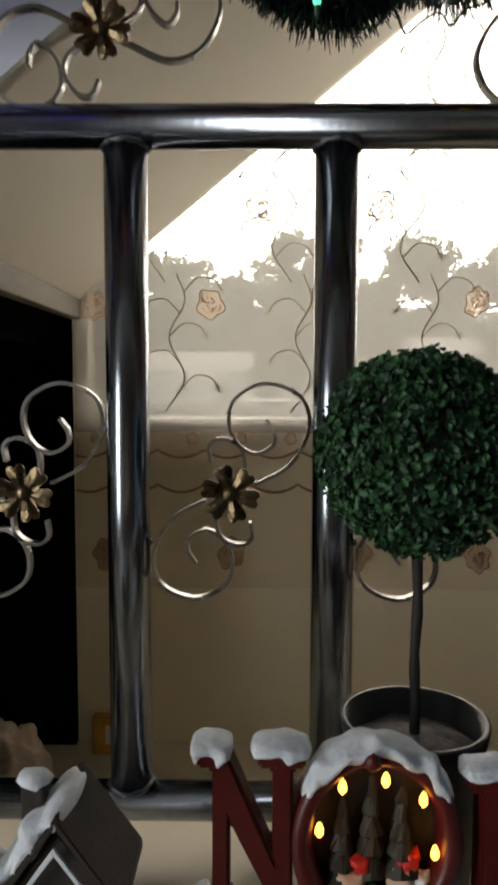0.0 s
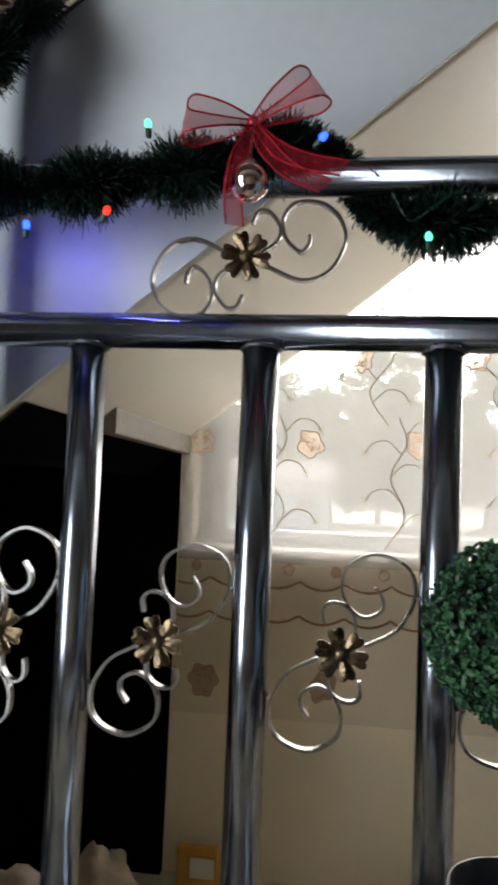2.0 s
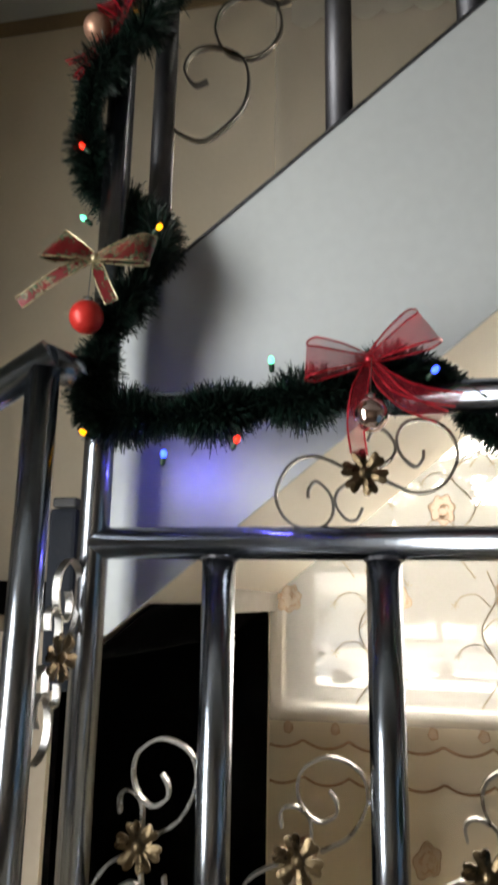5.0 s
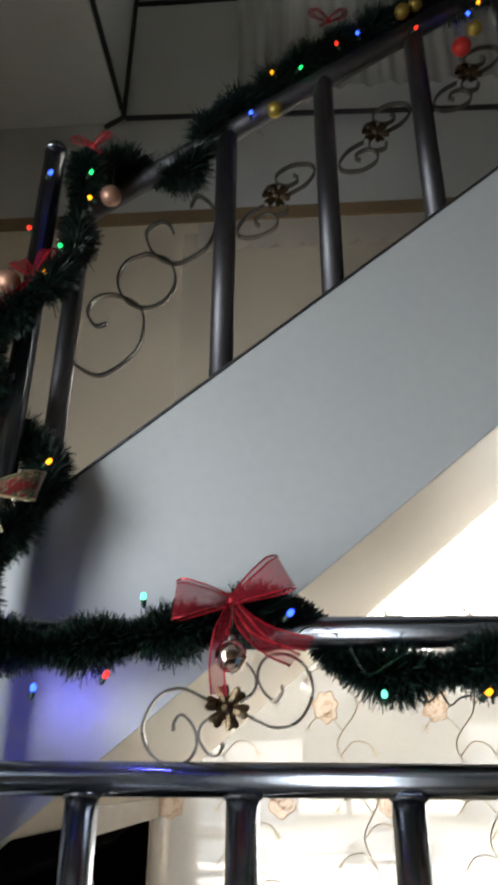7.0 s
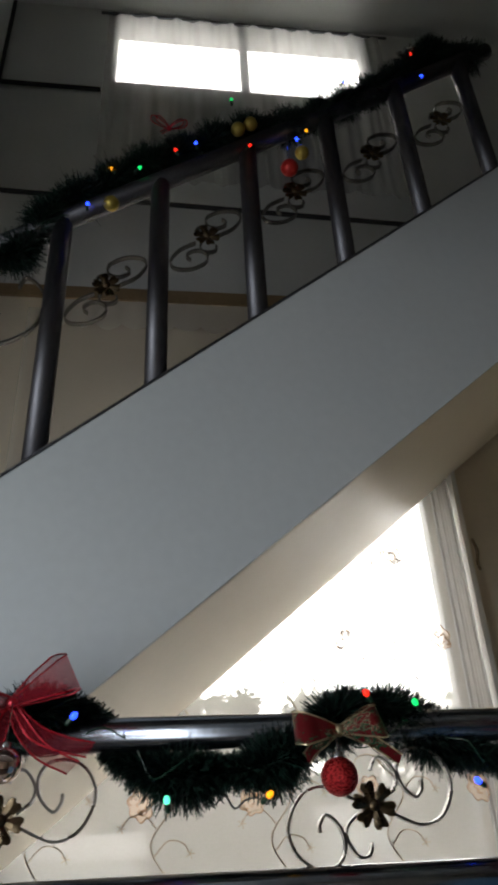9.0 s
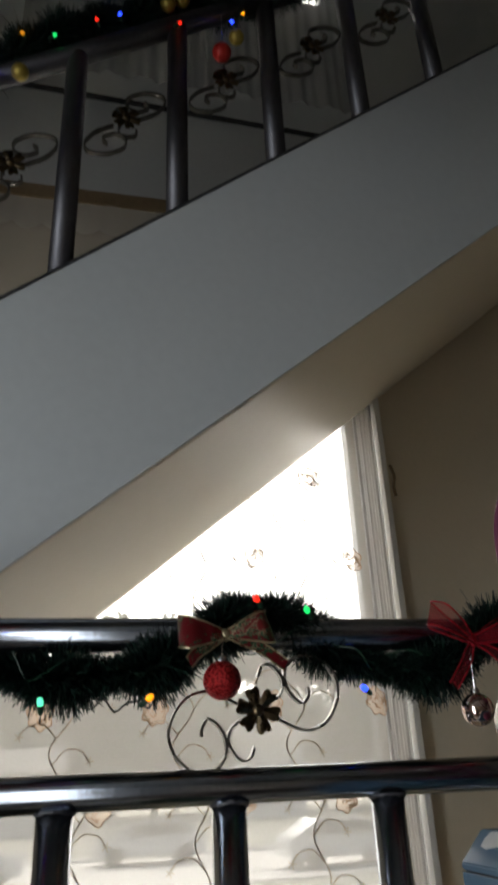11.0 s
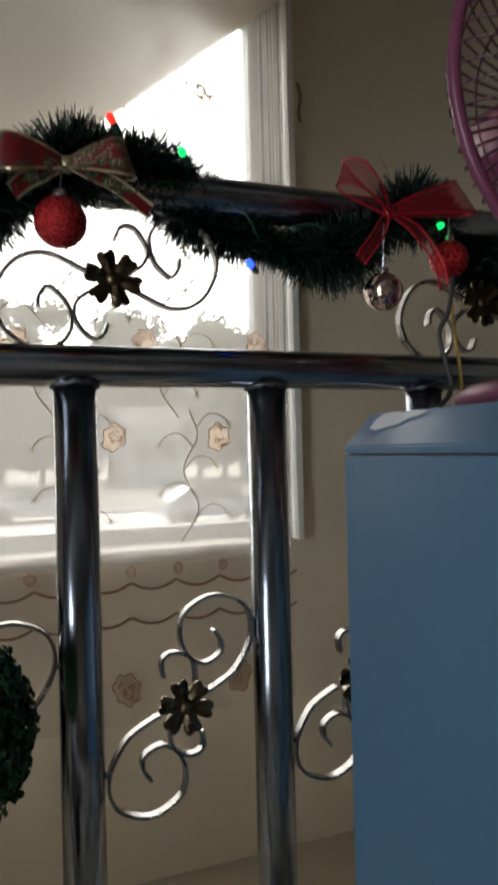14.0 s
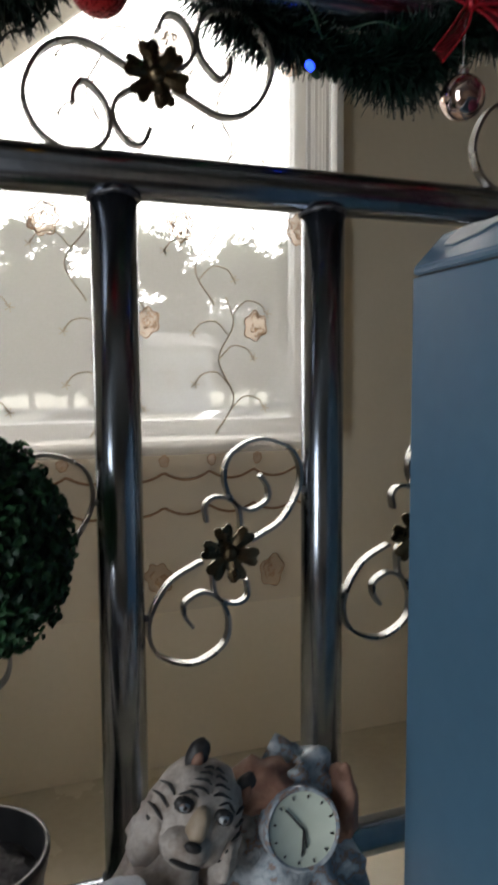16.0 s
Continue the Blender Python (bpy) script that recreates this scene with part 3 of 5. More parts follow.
def parked_car(x, y, turn):
    ob = empty("car", (x, y, YARD_Z + 0.03), label="pale parked car on the concrete road", category="car")
    ob.rotation_euler = (0, 0, radians(turn))
    body = prism([(-2.1, .32), (2.1, .32), (2.15, .72), (1.95, .86), (1.15, .95), (.55, 1.42), (-1.1, 1.45), (-1.85, .98), (-2.12, .88)], "y", -.82, .82, 0.05)
    part("body", body, CAR_PAINT, ob)
    for side_y in (-.835, .826):
        part("side_window", prism([(-1.55, .98), (.95, .98), (.48, 1.35), (-1.05, 1.37)], "y", side_y, side_y + .009), DARK_GLASS, ob)
        for wx in (-1.3, 1.32):
            wheel = bmesh.new()
            tube([(wx, side_y - .06, .32), (wx, side_y + .06, .32)], .32, 20, wheel)
            part("wheel", wheel, TYRE, ob)
    return ob


for x, y, turn in ((9.2, 26.5, 4), (-3.4, 27.0, -3), (3.0, 31.2, 181), (15.0, 30.5, 0)):
    parked_car(x, y, turn)


def far_tree(x, y, height, spread, seed):
    rnd = random.Random(seed)
    ob = empty("tree", (x, y, YARD_Z), label="tall leafy tree beyond the road", category="tree")
    trunk = tube([(0, 0, 0), (rnd.uniform(-.3, .3), 0, height * .3), (rnd.uniform(-.5, .5), 0, height * .7)], lambda t: .32 - .22 * t, 9)
    tips = []
    for k in range(9):
        a, up = rnd.uniform(0, 6.28), rnd.uniform(.45, .92)
        tip = Vector((math.cos(a) * spread * rnd.uniform(.35, .85), math.sin(a) * spread * rnd.uniform(.35, .85), height * up))
        tube([Vector((0, 0, height * (.25 + .3 * up))), tip * .55 + Vector((0, 0, height * .22)), tip], lambda t: .12 - .09 * t, 6, trunk)
        tips.append(tip)
    part("trunk", trunk, TRUNK, ob)
    verts, faces = [], []
    clumps = tips + [Vector((rnd.gauss(0, .45) * spread, rnd.gauss(0, .45) * spread, height * rnd.uniform(.3, 1.0))) for _ in range(20)]
    for c in clumps:
        size = spread * rnd.uniform(.25, .46)
        for _ in range(190):
            d = Vector((rnd.gauss(0, 1), rnd.gauss(0, 1), rnd.gauss(0, .8))).normalized() * size * rnd.uniform(.4, 1.05)
            p, u = c + d, Vector((rnd.gauss(0, 1), rnd.gauss(0, 1), rnd.gauss(0, 1))).normalized()
            w = u.orthogonal().normalized() * rnd.uniform(.20, .42)
            u = u * rnd.uniform(.30, .60)
            k = len(verts)
            verts += [p - u, p + w, p + u, p - w]
            faces.append((k, k + 1, k + 2, k + 3))
    me = bpy.data.meshes.new("crown")
    me.from_pydata(verts, [], faces)
    me.materials.append(LEAVES)
    crown = new("crown", me)
    crown.parent = ob
    tagged(crown, kind="stuff")


for k, (x, y, height, spread) in enumerate(((-22, 72, 13, 5), (-13, 70, 15.5, 5.5), (-5, 73, 14, 5), (3.5, 69, 16, 5), (9.5, 74, 13.5, 4.5), (17, 71, 16, 5.5), (25, 69, 15, 5), (32, 73, 17, 5.5), (41, 72, 15, 5), (-31, 74, 15, 6), (-9, 66, 8, 4.5), (-1, 66, 7.5, 4.5), (6.5, 65, 8.5, 4.5), (13, 67, 9, 4.5), (21, 65, 8, 4.5), (29, 66, 9, 4.5))):
    far_tree(x, y, height, spread, 40 + k)

# ---- curtains ----
LACE = sheer("white_sheer_lace", (0.84, 0.80, 0.76), 0.655, 160)
LACE_DENSE = sheer("gathered_sheer_lace", (0.86, 0.85, 0.84), 0.55, 120)
EMBROIDERY = surface("tan_embroidery_thread", (0.22, 0.115, 0.06), (0.36, 0.22, 0.13), 40, 0.8, 0, 0.4, 300)
VINE = surface("brown_vine_thread", (0.20, 0.145, 0.10), (0.32, 0.25, 0.18), 40, 0.8, 0, 0.3, 300)


def cloth_sheet(x0, x1, z0, z1, y, amp, waves, scallop=0.0, period=0.12, nx=220, nz=10):
    bm = bmesh.new()
    rows = []
    for j in range(nz + 1):
        row = []
        for i in range(nx + 1):
            x = x0 + (x1 - x0) * i / nx
            low = z0 + scallop * (1 - abs(math.sin(math.pi * x / period)) ** 0.8)
            z = low + (z1 - low) * j / nz
            d = amp * (math.sin(x * waves) + 0.45 * math.sin(x * waves * 2.3 + 1.0)) * (1 - 0.3 * j / nz)
            row.append(bm.verts.new((x, y + d, z)))
        rows.append(row)
    for a, b in zip(rows, rows[1:]):
        for i in range(nx):
            bm.faces.new((a[i], a[i + 1], b[i + 1], b[i]))
    return bm


def embroidered_rose(r, seed):
    """A stitched rose: a lobed patch with fine raised outlines of its petals."""
    rnd = random.Random(seed)
    bm = bmesh.new()
    squash, lobes = rnd.uniform(0.72, 0.95), rnd.choice((5, 6, 7))
    phase = rnd.uniform(0, 6)

    def rim(k, a):
        return r * k * (1 + 0.11 * math.cos(lobes * a + phase) + 0.05 * math.sin(3 * a + phase))
    outer = [(rim(1, 2 * math.pi * j / 40) * math.cos(2 * math.pi * j / 40) * squash, 0, rim(1, 2 * math.pi * j / 40) * math.sin(2 * math.pi * j / 40)) for j in range(40)]
    tube(outer + outer[:1], 0.0015, 5, bm, False)
    for k in range(3 if r < 0.02 else 17):
        a0, q0 = rnd.uniform(0, 2 * math.pi), rnd.uniform(0.12, 0.82)
        span, lift = rnd.uniform(0.5, 1.1), rnd.uniform(0.05, 0.16)
        pts = [(rim(q0 + lift * math.sin(math.pi * d / 4), a0 + span * d / 4) * math.cos(a0 + span * d / 4) * squash, -0.001, rim(q0 + lift * math.sin(math.pi * d / 4), a0 + span * d / 4) * math.sin(a0 + span * d / 4)) for d in range(5)]
        tube(smooth_path(pts, 2), 0.0016, 4, bm)
    bm.faces.new([bm.verts.new((x * 0.97, 0.0004, z * 0.97)) for x, y, z in outer])
    return bm


curtain = empty("curtain", (0, 0, 0), label="sheer lace window curtain embroidered with tan roses and vines", category="curtain")
CURTAIN_Y = WALL_Y - 0.026
ROSE_LACE = sheer("tan_rose_lace", (0.74, 0.56, 0.42), 0.52, 160)
LACE_THIN = sheer("fine_sheer_lace", (0.86, 0.76, 0.67), 0.85, 160)
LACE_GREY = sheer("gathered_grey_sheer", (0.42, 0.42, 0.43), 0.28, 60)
part("curtain_cloth", cloth_sheet(-0.455, 1.064, 1.338, 3.62, CURTAIN_Y, 0.003, 17), LACE, curtain, smooth=True)
part("curtain_hem", cloth_sheet(-0.455, 1.064, 0.93, 1.337, CURTAIN_Y, 0.003, 17), LACE_THIN, curtain, "thin unlit curtain hem below the sill", True)
part("valance", cloth_sheet(-0.45, 1.064, 1.275, 1.346, CURTAIN_Y - 0.012, 0.0025, 23, 0.022), LACE_THIN, curtain, "scalloped sheer trim below the sill", True)
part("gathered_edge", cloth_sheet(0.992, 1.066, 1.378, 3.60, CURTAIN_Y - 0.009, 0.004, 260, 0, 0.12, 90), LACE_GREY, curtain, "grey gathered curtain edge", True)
part("upper_valance", cloth_sheet(-0.40, 0.95, 3.52, 3.66, CURTAIN_Y - 0.014, 0.004, 30, 0.03, 0.10), LACE_DENSE, curtain, "scalloped trim at the curtain head", True)
for z, depth in ((1.275, 0.016), (1.185, 0.012)):
    path = [Vector((-0.45 + 1.52 * i / 160, CURTAIN_Y - depth, z + 0.022 * (1 - abs(math.sin(math.pi * (-0.45 + 1.52 * i / 160) / 0.12)) ** 0.8))) for i in range(161)]
    part("scalloped_edge", tube(path, 0.0036, 5), EMBROIDERY, curtain, "brown stitched scalloped edge")
# rows of roses: height, radius, places along the window
ROSE_ROWS = [(1.020, 0.042, (-0.37, -0.05, 0.27, 0.585, 0.895)), (1.665, 0.036, (-0.400, -0.105, 0.18, 0.566, 0.850)), (1.910, 0.040, (-0.30, 0.022, 0.325, 0.653, 0.972)),
             (2.345, 0.036, (0.30, 0.62, 0.940)), (2.604, 0.040, (0.18, 0.50, 0.821)), (3.02, 0.038, (-0.02, 0.30, 0.62)), (3.30, 0.038, (0.12, 0.44))]
count = 0
for z, r, places in ROSE_ROWS:
    for x in places:
        rose = part("embroidered_rose", embroidered_rose(r, count), [EMBROIDERY, ROSE_LACE], curtain)
        rose.data.polygons[-1].material_index = 1
        rose.matrix_local = pose(x, CURTAIN_Y - 0.008, z + 0.006 * math.sin(count), 0, 25 * math.sin(count * 1.7), 0)
        count += 1
for i in range(-1, 4):
    x = 0.10 + 0.32 * i
    if not -0.30 < x < 0.95:
        continue
    for z, flip in ((1.39, 1), (1.72, -1), (2.02, 1), (2.40, -1)):
        bm = bmesh.new()
        stem = smooth_path([(x, 0, z), (x + 0.05 * flip, 0, z + 0.09), (x + 0.01, 0, z + 0.19), (x + 0.05 * flip, 0, z + 0.28), (x + 0.03, 0, z + 0.35)], 6)
        tube(stem, 0.0019, 5, bm)
        for j, side_sign in ((4, 1), (8, -1), (12, 1), (16, -1), (20, 1)):
            p = stem[j]
            tube(smooth_path([p, p + Vector((0.035 * side_sign, 0, 0.035)), p + Vector((0.075 * side_sign, 0, 0.03)), p + Vector((0.095 * side_sign, 0, 0.005))], 5), 0.0016, 5, bm)
            for a in range(5):
                b = 2 * math.pi * a / 5
                c = p + Vector((0.095 * side_sign, 0, 0.005))
                tube([c, c + Vector((0.012 * math.cos(b), 0, 0.012 * math.sin(b)))], 0.0013, 4, bm)
        part("embroidered_vine", bm, VINE, curtain).location = (0, CURTAIN_Y - 0.007, 0)
for i in range(12):
    x = -0.40 + 0.125 * i
    bud = part("embroidered_bud", embroidered_rose(0.014, 50 + i), [EMBROIDERY, ROSE_LACE], curtain)
    bud.data.polygons[-1].material_index = 1
    bud.location = (x, CURTAIN_Y - 0.018, 1.325)

high = empty("high_curtain", (0, 0, 0), label="gathered white sheer curtain over the high window", category="curtain")
part("curtain_cloth", cloth_sheet(-0.26, 1.20, 4.38, 5.66, WALL_Y - 0.03, 0.011, 46, 0, 0.12, 320), LACE_DENSE, high, smooth=True)
shade(part("curtain_rod", tube([(-0.30, WALL_Y - 0.03, 5.665), (1.25, WALL_Y - 0.03, 5.665)], 0.007, 10), ALUMINIUM, high))

# wall cables of the stairwell
for pts in ([(-0.74, 1.79, 4.285), (0.2, 1.79, 4.25), (1.6, 1.79, 4.20)], [(-0.74, 1.792, 5.04), (-0.27, 1.792, 5.036)], [(-0.748, 1.78, 5.72), (-0.748, 1.78, 4.28), (-0.75, 1.6, 4.02)], [(-0.748, 1.75, 4.29), (-0.748, 1.2, 4.30), (-0.748, 1.02, 4.30)]):
    tagged(part("wall_cable", tube(pts, 0.011, 8), SEAM), "black cable clipped along the stairwell wall", "cable")

# ---- garlands ----
NEEDLE = surface("dark_green_tinsel", (0.002, 0.009, 0.007), (0.008, 0.030, 0.020), 30, 0.45, 0, 0, 200, island=0.7)
TWIG = surface("dark_wire_stem", (0.01, 0.015, 0.01), (0.02, 0.03, 0.02), 30, 0.7)


def garland(points, per_metre, length, seed, label, droop=0.3):
    rnd = random.Random(seed)
    g = empty("garland", points[0], label=label, category="garland")
    path = smooth_path(points, 10)
    stem = part("stem", tube(path, 0.004, 6), TWIG, g)
    stem.location = -g.location
    verts, faces = [], []
    for a, b in zip(path, path[1:]):
        seg = (b - a).length
        d = (b - a).normalized()
        s = d.orthogonal().normalized()
        o = d.cross(s)
        for _ in range(int(per_metre * seg + rnd.random())):
            p = a.lerp(b, rnd.random())
            ang = rnd.uniform(0, 2 * math.pi)
            way = (s * math.cos(ang) + o * math.sin(ang) + d * rnd.gauss(0.1, 0.45)).normalized()
            n = length * rnd.uniform(0.55, 1.0) * (0.86 + 0.26 * math.sin(p.x * 47 + p.z * 39)) * (1.35 if rnd.random() < 0.006 else 1.0)
            tip = p + way * n + Vector((0, 0, -droop * n * rnd.random() * 0.5))
            w = way.cross(Vector((rnd.random() - .5, rnd.random() - .5, rnd.random() - .5))).normalized() * rnd.uniform(0.0006, 0.0010)
            k = len(verts)
            m = p + (tip - p) * 0.6
            verts += [p - w, p + w, m + w * 1.2, tip + w * 0.7, tip - w * 0.7, m - w * 1.2]
            faces.append((k, k + 1, k + 2, k + 3, k + 4, k + 5))
    me = bpy.data.meshes.new("needles")
    me.from_pydata([v - g.location for v in verts], [], faces)
    me.materials.append(NEEDLE)
    ob = new("needles", me)
    ob.parent = g
    tagged(ob, kind="stuff")
    return g


garland([(-.535, .672, 1.905), (-.46, .655, 1.90), (-.40, .652, 1.892), (-.30, .655, 1.905), (-.217, .66, 1.917), (-.14, .665, 1.935), (-.08, .675, 1.952), (-.03, .70, 1.938), (.01, .715, 1.89), (.06, .705, 1.868), (.129, .69, 1.864), (.20, .665, 1.868), (.263, .655, 1.893),
         (.325, .66, 1.938), (.392, .68, 1.944), (.444, .71, 1.918), (.53, .705, 1.880), (.611, .69, 1.864), (.66, .66, 1.882), (.70, .655, 1.915), (.77, .68, 1.93), (.86, .715, 1.872), (.95, .69, 1.855), (1.05, .66, 1.92), (1.2, .68, 1.93)],
        27000, 0.051, 3, "dark green tinsel garland wound along the top rail")
garland([(-.535, .668, 1.90), (-.51, .645, 1.98), (-.485, .65, 2.05), (-.455, .675, 2.12), (-.452, .715, 2.19), (-.49, .74, 2.25), (-.55, .71, 2.29), (-.562, .67, 2.36), (-.545, .645, 2.445), (-.49, .640, 2.50), (-.458, .655, 2.56), (-.452, .70, 2.66), (-.465, .722, 2.75), (-.455, .70, 2.85), (-.45, .70, 2.89)],
        19000, 0.046, 4, "dark green tinsel garland twisted up the newel post")
garland([(-.46, .715, 2.87), (-.40, .79, 2.955), (-.33, .80, 2.93), (-.26, .80, 2.945), (-.20, .79, 3.08), (-.11, .80, 3.155), (0, .80, 3.265), (.12, .80, 3.335), (.24, .80, 3.415), (.39, .80, 3.465), (.50, .80, 3.54), (.606, .80, 3.62), (.72, .80, 3.72), (.83, .80, 3.85), (.91, .80, 3.87), (.99, .80, 3.85)],
        21000, 0.058, 5, "dark green tinsel garland along the upper handrail")

# ---- bows ----
RED_SHEER = sheer("red_organza", (0.50, 0.03, 0.05), 0.55, 200)
RED_EDGE = surface("red_metallic_wire_edge", (0.30, 0.01, 0.02), (0.55, 0.03, 0.05), 60, 0.3, 0.5, 0.1)
PLAID = surface("red_green_gold_ribbon", (0.16, 0.012, 0.014), (0.26, 0.03, 0.025), 30, 0.32, 0.2, 0.3, 260)
_stops = next(q for q in PLAID.node_tree.nodes if q.type == "VALTORGB").color_ramp.elements
for _at, _colour in ((0.50, (0.17, 0.012, 0.016, 1)), (0.505, (0.015, 0.09, 0.045, 1)), (0.54, (0.02, 0.11, 0.05, 1)), (0.555, (0.50, 0.42, 0.28, 1)), (0.575, (0.19, 0.014, 0.018, 1))):
    _stops.new(_at).color = _colour
GOLD_EDGE = surface("gold_braid_edge", (0.36, 0.29, 0.16), (0.62, 0.54, 0.36), 90, 0.3, 0.8, 0.4, 400)


def ribbon(name, path, width, axis, mat, edge, parent, pinch=False):
    """A wired ribbon; pinched: gathered where it meets the knot."""
    w0 = Vector(axis).normalized() * width / 2
    n = len(path) - 1
    ws = [w0 * ((0.22 + 0.78 * min(1, 3.2 * min(i, n - i) / n)) if pinch else (0.35 + 0.65 * min(1, 3.0 * i / n))) for i in range(n + 1)]
    bm = bmesh.new()
    rows = [[bm.verts.new(p - w), bm.verts.new(p + Vector((0, 0.0015 * math.sin(i * 1.1), 0))), bm.verts.new(p + w)] for i, (p, w) in enumerate(zip(path, ws))]
    for a, b in zip(rows, rows[1:]):
        for k in range(2):
            bm.faces.new((a[k], a[k + 1], b[k + 1], b[k]))
    cloth = part(name, bm, mat, parent, smooth=True)
    for s in (1, -1):
        part("wire_edge", tube([p + w * s for p, w in zip(path, ws)], 0.0013, 5), edge, cloth)
    return cloth


def bow(at, loops, tails, mat, edge, width, label):
    b = empty("bow", at, label=label, category="bow")
    for dx, dz, fat in loops:
        tip = Vector((dx, 0, dz))
        perp = Vector((-dz, 0, dx)).normalized() * (1 if dx > 0 else -1)
        path = smooth_path([(0, -.003, 0), tip * 0.40 + Vector((0, -fat * .8, 0)), tip * 0.85 + Vector((0, -fat, 0)), tip * 1.03 + perp * .003, tip * 0.90 + Vector((0, fat * .6, 0)) + perp * .006, tip * 0.45 + Vector((0, fat * .5, 0)) + perp * .004, (0, .003, 0)], 6)
        ribbon("loop", path, width, perp * 1.0 + Vector((0, 0.55, 0)), mat, edge, b, True)
    for pts in tails:
        path = smooth_path([(0, 0, 0)] + [(x, -0.008 - 0.004 * i, z) for i, (x, z) in enumerate(pts)], 6)
        d = path[-1] - path[0]
        ribbon("tail", path, width * 0.29, Vector((-d.z, 0.012, d.x)), mat, edge, b)
    knot = bmesh.new()
    bmesh.ops.create_icosphere(knot, subdivisions=2, radius=0.008, matrix=Matrix.Diagonal((0.9, 0.8, 1.1, 1)))
    part("knot", knot, edge, b, smooth=True)
    return b


RED_LABEL = "sheer red organza bow with wired edges tied on the garland"
PLAID_LABEL = "red ribbon bow with gold edges and green print"
bow((-.131, .612, 1.948), [(-.078, -.002, .030), (.074, .036, .030)], [[(-.012, -.04), (-.018, -.085), (-.014, -.125)], [(.03, -.035), (.065, -.052), (.105, -.062)], [(.015, -.03), (.045, -.062), (.085, -.082)]], RED_SHEER, RED_EDGE, 0.068, RED_LABEL)
bow((.650, .606, 1.893), [(-.058, .035, .024), (.10, .022, .022)], [[(-.02, -.03), (-.045, -.06)], [(.03, -.02), (.055, -.055), (.06, -.085)]], RED_SHEER, RED_EDGE, 0.050, RED_LABEL)
bow((.300, .606, 1.902), [(-.060, .002, .016), (.058, .008, .020)], [[(-.035, -.02), (-.05, -.035)], [(.04, -.015), (.075, -.04)]], PLAID, GOLD_EDGE, 0.050, PLAID_LABEL)
bow((-.512, .615, 2.120), [(-.064, .022, .020), (.084, .002, .018)], [[(-.05, -.025), (-.105, -.066)], [(.015, -.035), (.035, -.075)]], PLAID, GOLD_EDGE, 0.064, PLAID_LABEL)
bow((-.500, .635, 2.535), [(.028, .055, .016), (-.030, .028, .016)], [[(-.03, -.05), (-.068, -.105)], [(-.05, -.06), (-.085, -.075)]], RED_SHEER, RED_EDGE, 0.034, RED_LABEL)
bow((-.430, .66, 2.875), [(-.045, .02, .012), (.03, .03, .012)], [[(.02, -.03)]], RED_SHEER, RED_EDGE, 0.022, RED_LABEL)
bow((.060, .755, 3.345), [(-.04, .03, .016), (.04, .02, .016)], [[(-.02, -.03)]], RED_SHEER, RED_EDGE, 0.026, RED_LABEL)

# ---- baubles ----
RED_GLITTER = surface("red_glitter", (0.30, 0.006, 0.01), (0.62, 0.03, 0.03), 300, 0.28, 0.6, 0.9, 700)
RED_SATIN = surface("red_satin_paint", (0.55, 0.02, 0.02), (0.68, 0.04, 0.03), 8, 0.35, 0.2, 0.03)
MIRROR_PINK = surface("rose_mirror", (0.80, 0.60, 0.55), (0.92, 0.75, 0.70), 4, 0.06, 1.0, 0.0, rough_spread=0.03)
COPPER_FROST = surface("copper_frost", (0.45, 0.24, 0.16), (0.62, 0.36, 0.26), 30, 0.4, 0.6, 0.3)
GOLD_PAINT = surface("gold_paint", (0.42, 0.30, 0.05), (0.58, 0.44, 0.10), 20, 0.35, 0.6, 0.1)
SILVER_CAP = surface("silver_cap", (0.6, 0.6, 0.6), (0.8, 0.8, 0.8), 20, 0.25, 1.0)


def bauble(at, r, mat, label, string=0.03):
    b = empty("bauble", at, label=label, category="ornament")
    bm = bmesh.new()
    bmesh.ops.create_uvsphere(bm, u_segments=28, v_segments=18, radius=r)
    part("ball", bm, mat, b, smooth=True)
    shade(part("cap", lathe([(r * .28, r * .9), (r * .30, r * 1.18), (r * .2, r * 1.24), (0, r * 1.25)], 14), SILVER_CAP, b))
    part("string", tube([(0, 0, r * 1.2), (0.002, 0, r * 1.3 + string)], 0.0007, 5), SILVER_CAP, b)
    return b


bauble((-.130, .598, 1.872), 0.0215, MIRROR_PINK, "shiny rose mirrored glass bauble hanging under a bow", 0.045)
bauble((.640, .605, 1.803), 0.0215, MIRROR_PINK, "shiny rose mirrored glass bauble hanging under a bow", 0.05)
bauble((.292, .598, 1.845), 0.0240, RED_GLITTER, "red glitter bauble hanging under a bow", 0.02)
bauble((.748, .630, 1.853), 0.0230, RED_GLITTER, "red glitter bauble beside a red bow", 0.03)
bauble((-.517, .612, 2.030), 0.0240, RED_SATIN, "plain satin red bauble on the newel garland", 0.05)
bauble((-.540, .628, 2.520), 0.0220, COPPER_FROST, "frosted copper bauble on the newel garland", 0.02)
bauble((-.385, .665, 2.745), 0.0200, COPPER_FROST, "frosted copper bauble near the newel top", 0.05)
bauble((.360, .770, 3.246), 0.0220, RED_SATIN, "plain satin red bauble under the upper handrail", 0.10)
for x, z in ((-.069, 3.073), (.235, 3.375), (.268, 3.400), (.395, 3.30)):
    bauble((x, .765, z), 0.018, GOLD_PAINT, "small gold bauble on the upper garland", 0.01)

